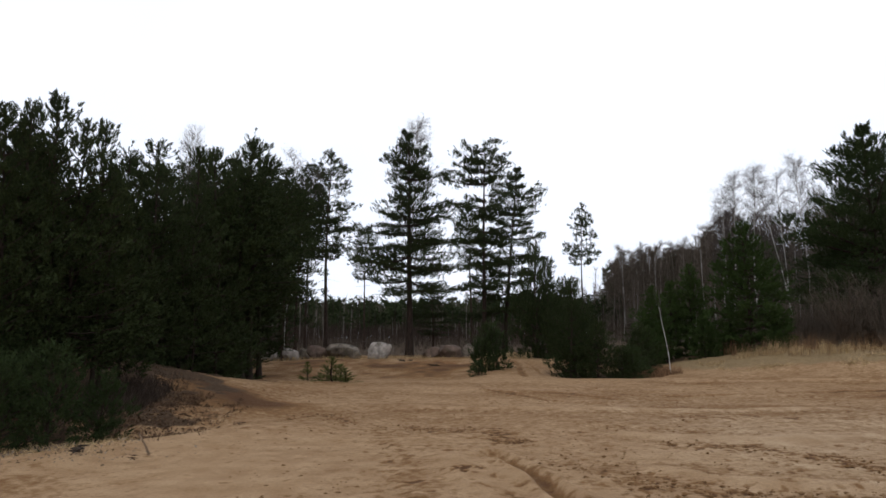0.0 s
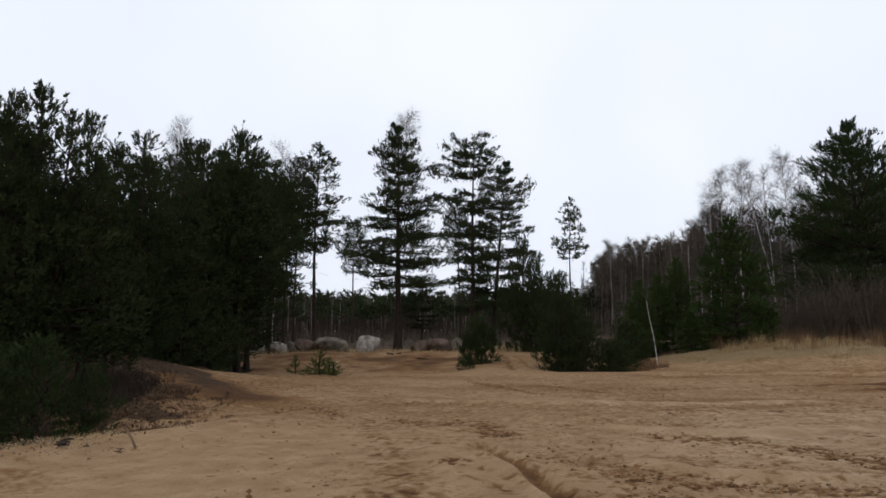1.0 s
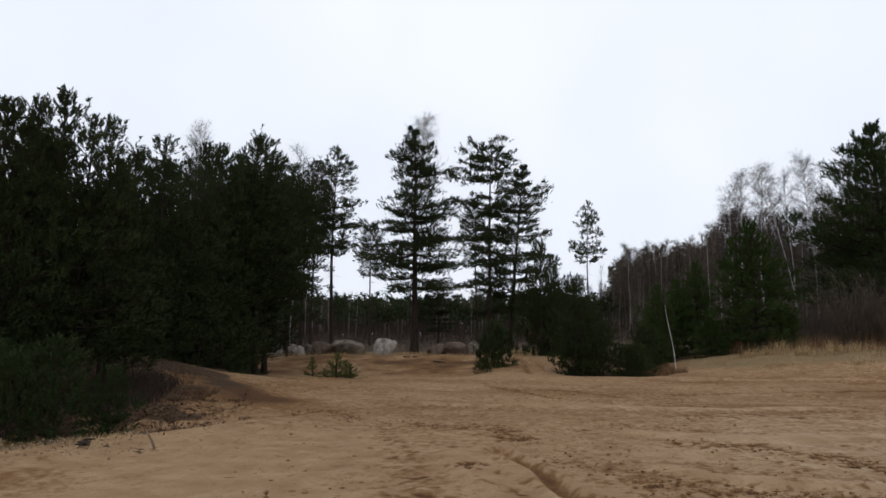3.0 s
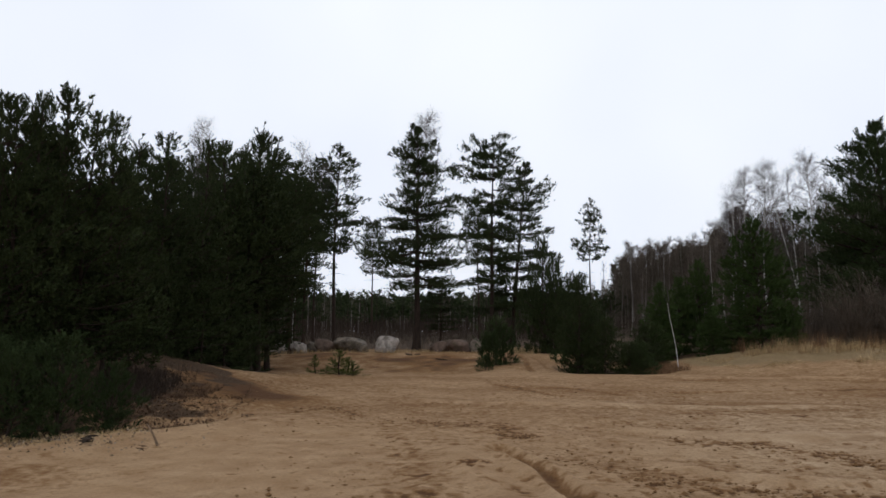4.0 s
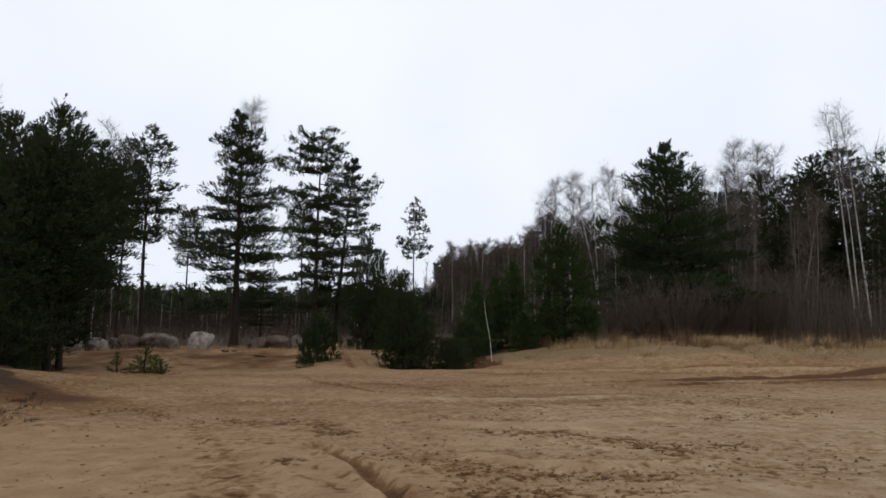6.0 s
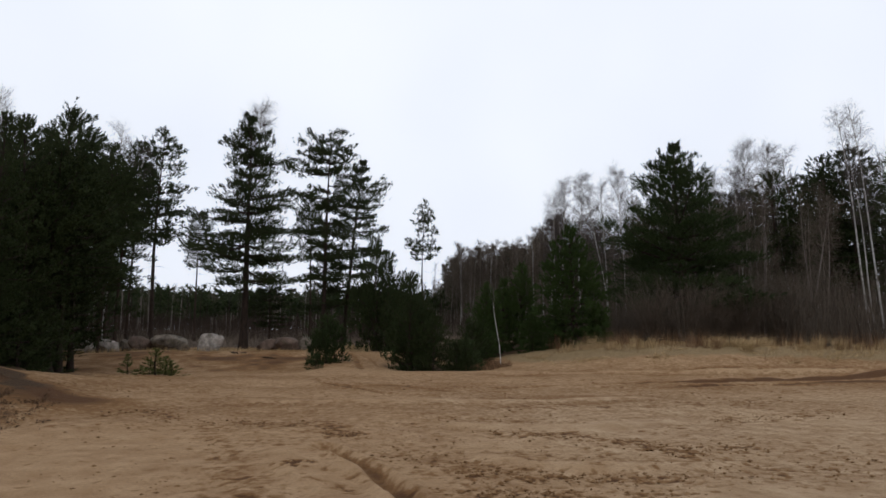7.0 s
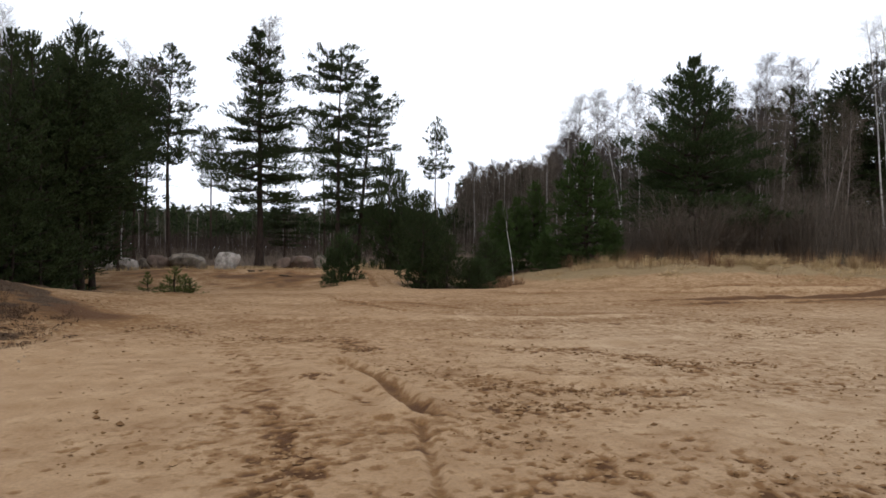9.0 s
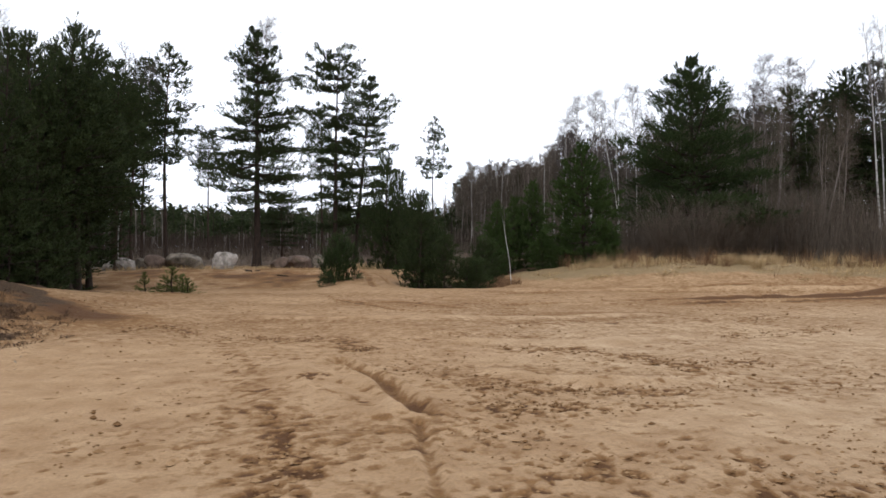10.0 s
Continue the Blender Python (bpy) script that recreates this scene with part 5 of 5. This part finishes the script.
# ---------- boulders in a row ----------
def boulder(seed, size, mat):
    bm = bmesh.new()
    bmesh.ops.create_icosphere(bm, subdivisions=4, radius=1.0)
    cut_rng = random.Random(seed)
    cuts = [Vector((cut_rng.gauss(0, 1), cut_rng.gauss(0, 1), cut_rng.gauss(0.2, 0.7))).normalized() for _ in range(6)]
    off = Vector((seed * 7.3, seed * 3.1, seed * 1.7))
    for v in bm.verts:
        d = 1 + 0.22 * noise.noise(v.co * 0.9 + off) + 0.2 * noise.noise(v.co * 1.8 + off) + 0.07 * noise.noise(v.co * 4 + off)
        q = v.co.copy()
        m = max(abs(q.x), abs(q.y), abs(q.z))
        q = q * (0.8 + 0.2 / max(m, 0.6))
        for c in cuts:
            over = q.dot(c) * d - 0.77
            if over > 0:
                q = q - c * over * 0.93
        v.co = Vector((q.x * d * size[0], q.y * d * size[1], q.z * d * size[2]))
    for f in bm.faces:
        f.smooth = True
    me = bpy.data.meshes.new("boulder")
    bm.to_mesh(me)
    bm.free()
    me.materials.append(mat)
    return new("boulder", me)


for k, (x, y, wide, tall, mat, label) in enumerate([
    (-11.4, 46.6, 1.45, 0.72, STONE_PALE, "large whitish granite boulder"),
    (-12.0, 46.0, 0.55, 0.34, STONE_PALE, "small whitish granite stone beside a larger one"),
    (-10.0, 46.5, 1.20, 0.66, STONE_PALE, "pale grey wedge-shaped boulder"),
    (-9.2, 47.5, 0.80, 0.60, STONE_GREY, "small grey boulder"),
    (-8.2, 46.3, 1.25, 0.80, STONE_BROWN, "rounded brownish granite boulder"),
    (-6.4, 46.0, 2.05, 0.92, STONE_GREY, "long flat mossy grey boulder"),
    (-5.35, 44.9, 0.55, 0.50, STONE_GREY, "small mossy stone beside a long boulder"),
    (-3.87, 45.1, 1.35, 0.92, STONE_PALE, "big pale grey boulder with a smooth top"),
    (-0.4, 45.8, 1.15, 0.66, STONE_BROWN, "dark brown mossy boulder"),
    (0.75, 45.4, 1.60, 0.92, STONE_BROWN, "reddish brown broad boulder"),
    (2.06, 45.3, 0.95, 0.85, STONE_GREY, "round grey boulder beside a bush"),
]):
    ob = boulder(k + 1, (wide * 0.58, wide * 0.45, tall * 0.66), mat)
    ob.matrix_basis = Matrix.Translation((x, y, h_at(x, y) + tall * 0.42)) @ Matrix.Rotation(0.4 * math.sin(k * 1.9), 4, "Z")
    tagged(ob, label + " on the sand", "boulder", "row of boulders")


# ---------- small things lying about ----------
def clods(name, seed, count, mat, label):
    rs = np.random.default_rng(seed)
    y = 3.6 + 20 * rs.random(count) ** 1.4
    x = rs.uniform(-0.3 * y, 0.95 * y + 1)
    keep = value_noise(x / 1.7, y / 1.2, 51) > rs.uniform(-0.6, 0.5, count)
    x, y = x[keep], y[keep]
    for spread, few, wet, line in TRAILS:
        few = few * 4
        seg, t = rs.integers(0, len(line) - 1, few), rs.random(few)
        p = np.array(line)[seg] * (1 - t)[:, None] + np.array(line)[seg + 1] * t[:, None] + rs.normal(0, spread * 0.7, (few, 2))
        x, y = np.concatenate([x, p[:, 0]]), np.concatenate([y, p[:, 1]])
    clear = np.min([polyline_distance(x, y, line) / half for half, deep, wet, line in RUTS], axis=0) > 2.2
    x, y = x[clear], y[clear]
    m = len(x)
    c = np.column_stack([x, y, land(x, y) + 0.004])
    size = np.minimum(rs.gamma(2.0, 0.0046, m), 0.026)[:, None, None] + 0.003
    octa = np.array([(1, 0, 0), (-1, 0, 0), (0, 1, 0), (0, -1, 0), (0, 0, 0.8), (0, 0, -0.8)], float)
    v = c[:, None] + octa[None] * np.array([1.5, 1.0, 0.8]) * size * rs.uniform(0.5, 1.5, (m, 6, 3))
    tri = np.array([(0, 2, 4), (2, 1, 4), (1, 3, 4), (3, 0, 4), (2, 0, 5), (1, 2, 5), (3, 1, 5), (0, 3, 5)])
    sh = Shape()
    sh.add(v, (np.arange(m)[:, None, None] * 6 + tri[None]).reshape(-1, 3))
    tagged(new(name, sh.mesh(name, mat)), label, "sand clods", kind="stuff")


clods("sand_clods", 301, 6500, CLOD, "loose damp crumbs of brown sand")
stake = new("stick")
sh = Shape()
u = np.linspace(0, 1, 7)
sh.tube(np.stack([-0.16 * u + 0.02 * np.sin(4 * u), 0.02 * u, 0.36 * u - 0.05], 1), 0.019 * (1 - 0.4 * u), 6)
part("stem", sh, DEADWOOD, stake)
stake.matrix_basis = stand(-3.9, 9.45)
tagged(stake, "thin broken stick poking out of the sand", "stick")


def chip(name, seed, x, y, size, mat, label):
    rs = np.random.default_rng(seed)
    sh = Shape()
    for _ in range(9):
        a = rs.uniform(0, 3.14)
        ln = size * rs.uniform(0.3, 1)
        c = rs.normal(0, size * 0.4, 2)
        s = np.linspace(-0.5, 0.5, 4)
        sh.tube(np.stack([c[0] + np.cos(a) * ln * s, c[1] + 0.6 * np.sin(a) * ln * s, 0.02 + 0.05 * rs.random() + 0.1 * size * rs.normal() * s], 1),
                np.array([0.5, 1, 0.9, 0.4]) * 0.07 * size, 5)
    ob = new(name, sh.mesh(name, mat))
    ob.matrix_basis = Matrix.Translation((x, y, h_at(x, y)))
    tagged(ob, label, "debris", kind="stuff")


chip("charred_wood", 1, -4.78, 9.25, 0.22, CHAR, "small heap of charred wood and ash on the sand")
chip("dead_branches", 6, -3.95, 9.0, 0.11, HEATH, "scrap of dead branches lying on sand")
chip("dead_branches", 2, -3.8, 13.2, 0.16, HEATH, "scrap of dead branches lying on sand")
chip("dead_branches", 3, -5.0, 13.4, 0.22, HEATH, "scrap of dead branches lying on sand")
chip("dead_branches", 4, -2.0, 41.0, 0.5, CHAR, "dark branch half buried in the sand bank")
chip("dead_branches", 5, -0.2, 38.5, 0.4, CHAR, "dark branch half buried in the sand bank")


# ---------- distant woods ----------
def far_wood(name, seed, places, tall, label, pines=0.7, detail=70, low=0.4, size=1.0):
    rs = np.random.default_rng(seed)
    trunks, needles, twigs, pale_trunks = Shape(), Shape(), Shape(), Shape()
    for (x, y), t in zip(places, tall):
        z = h_at(x, y)
        ang = rs.normal(0, 0.02, 2)
        ln = np.array([[x, y, z - 0.2], [x + ang[0] * t, y + ang[1] * t, z + t]])
        pale = rs.random() > pines
        (pale_trunks if pale else trunks).tube(ln, [0.12, 0.03], 4)
        k = detail
        if pale:
            u = rs.uniform(min(low, 0.3), 1.0, k)
            c = ln[0] + (ln[1] - ln[0]) * u[:, None] + np.column_stack([rs.normal(0, 0.9, (k, 2)) * (1.15 - u)[:, None], np.zeros(k)])
            twigs.spikes(rs, c, np.tile([[0, 0, 0.7]], (k, 1)), 2, 1.4, 0.042, 0.7)
        else:
            lo = low + 0.2 * rs.random()
            u = lo + (1 - lo) * rs.random(k) ** 0.8
            a, r = rs.uniform(0, 6.28, k), 1.9 * np.sqrt(rs.random(k)) * (1.12 - u) / (1 - lo) ** 0.5
            c = ln[0] + (ln[1] - ln[0]) * u[:, None] + np.column_stack([np.cos(a) * r, np.sin(a) * r, np.zeros(k)])
            d = np.column_stack([np.cos(a), np.sin(a), np.full(k, 0.4)])
            needles.spikes(rs, c, d, 3, 0.8 * size, 0.22 * size, 0.7)
    for nm, s2, mat in (("trunks", trunks, BARK), ("pale_trunks", pale_trunks, BIRCH_DULL), ("crowns", needles, NEEDLE), ("twigs", twigs, TWIG)):
        if s2.n:
            tagged(new(name, s2.mesh(name + "_" + nm, mat)), label, "wood", kind="stuff")


rng = np.random.default_rng(121)
n = 520
a, r = np.radians(rng.uniform(-24, 18, n)), 105 + 75 * rng.random(n) ** 0.8
far_wood("distant_wood", 122, np.column_stack([r * np.sin(a), r * np.cos(a)]), rng.uniform(5.0, 8.5, n), "distant brown and dark green wood behind the boulders", 0.8, 48)
n = 650
a, r = np.radians(rng.uniform(-26, 24, n)), 185 + 45 * rng.random(n)
far_wood("distant_wood", 126, np.column_stack([r * np.sin(a), r * np.cos(a)]), rng.uniform(7, 11.5, n), "dark depth of the distant pine wood", 0.97, 48, 0.02, 2.3)
n = 420
y = 34 + 110 * rng.random(n) ** 0.9
x = 42 + 20 * rng.random(n) - 9 * smooth01(56, 100, y)
far_wood("mixed_wood", 123, np.column_stack([x, y]), rng.uniform(10, 15.0, n), "depth of the mixed wood behind the birches", 0.25, 115, 0.1)
n = 120
y = 30 + 110 * rng.random(n) ** 0.9
x = 52 + 14 * rng.random(n)
far_wood("mixed_wood", 127, np.column_stack([x, y]), rng.uniform(9, 14, n), "dark pines deep in the mixed wood", 0.95, 110, 0.05, 1.8)
n = 110
x, y = -19 - 22 * rng.random(n), 16 + 60 * rng.random(n)
far_wood("pine_wood", 124, np.column_stack([x, y]), rng.uniform(8, 11, n), "depth of the dark pine wood on the mound", 0.95, 110, 0.05, 1.0)
n = 130
a, r = rng.uniform(0, 6.283, n), rng.uniform(60, 90, n)
x, y = r * np.sin(a), r * np.cos(a)
ok = y < -15
far_wood("wood_behind", 125, np.column_stack([x, y])[ok], rng.uniform(9, 14, n)[ok], "wood on the other side of the sand", 0.8)

for ob, m in placed:
    ob.matrix_basis = m
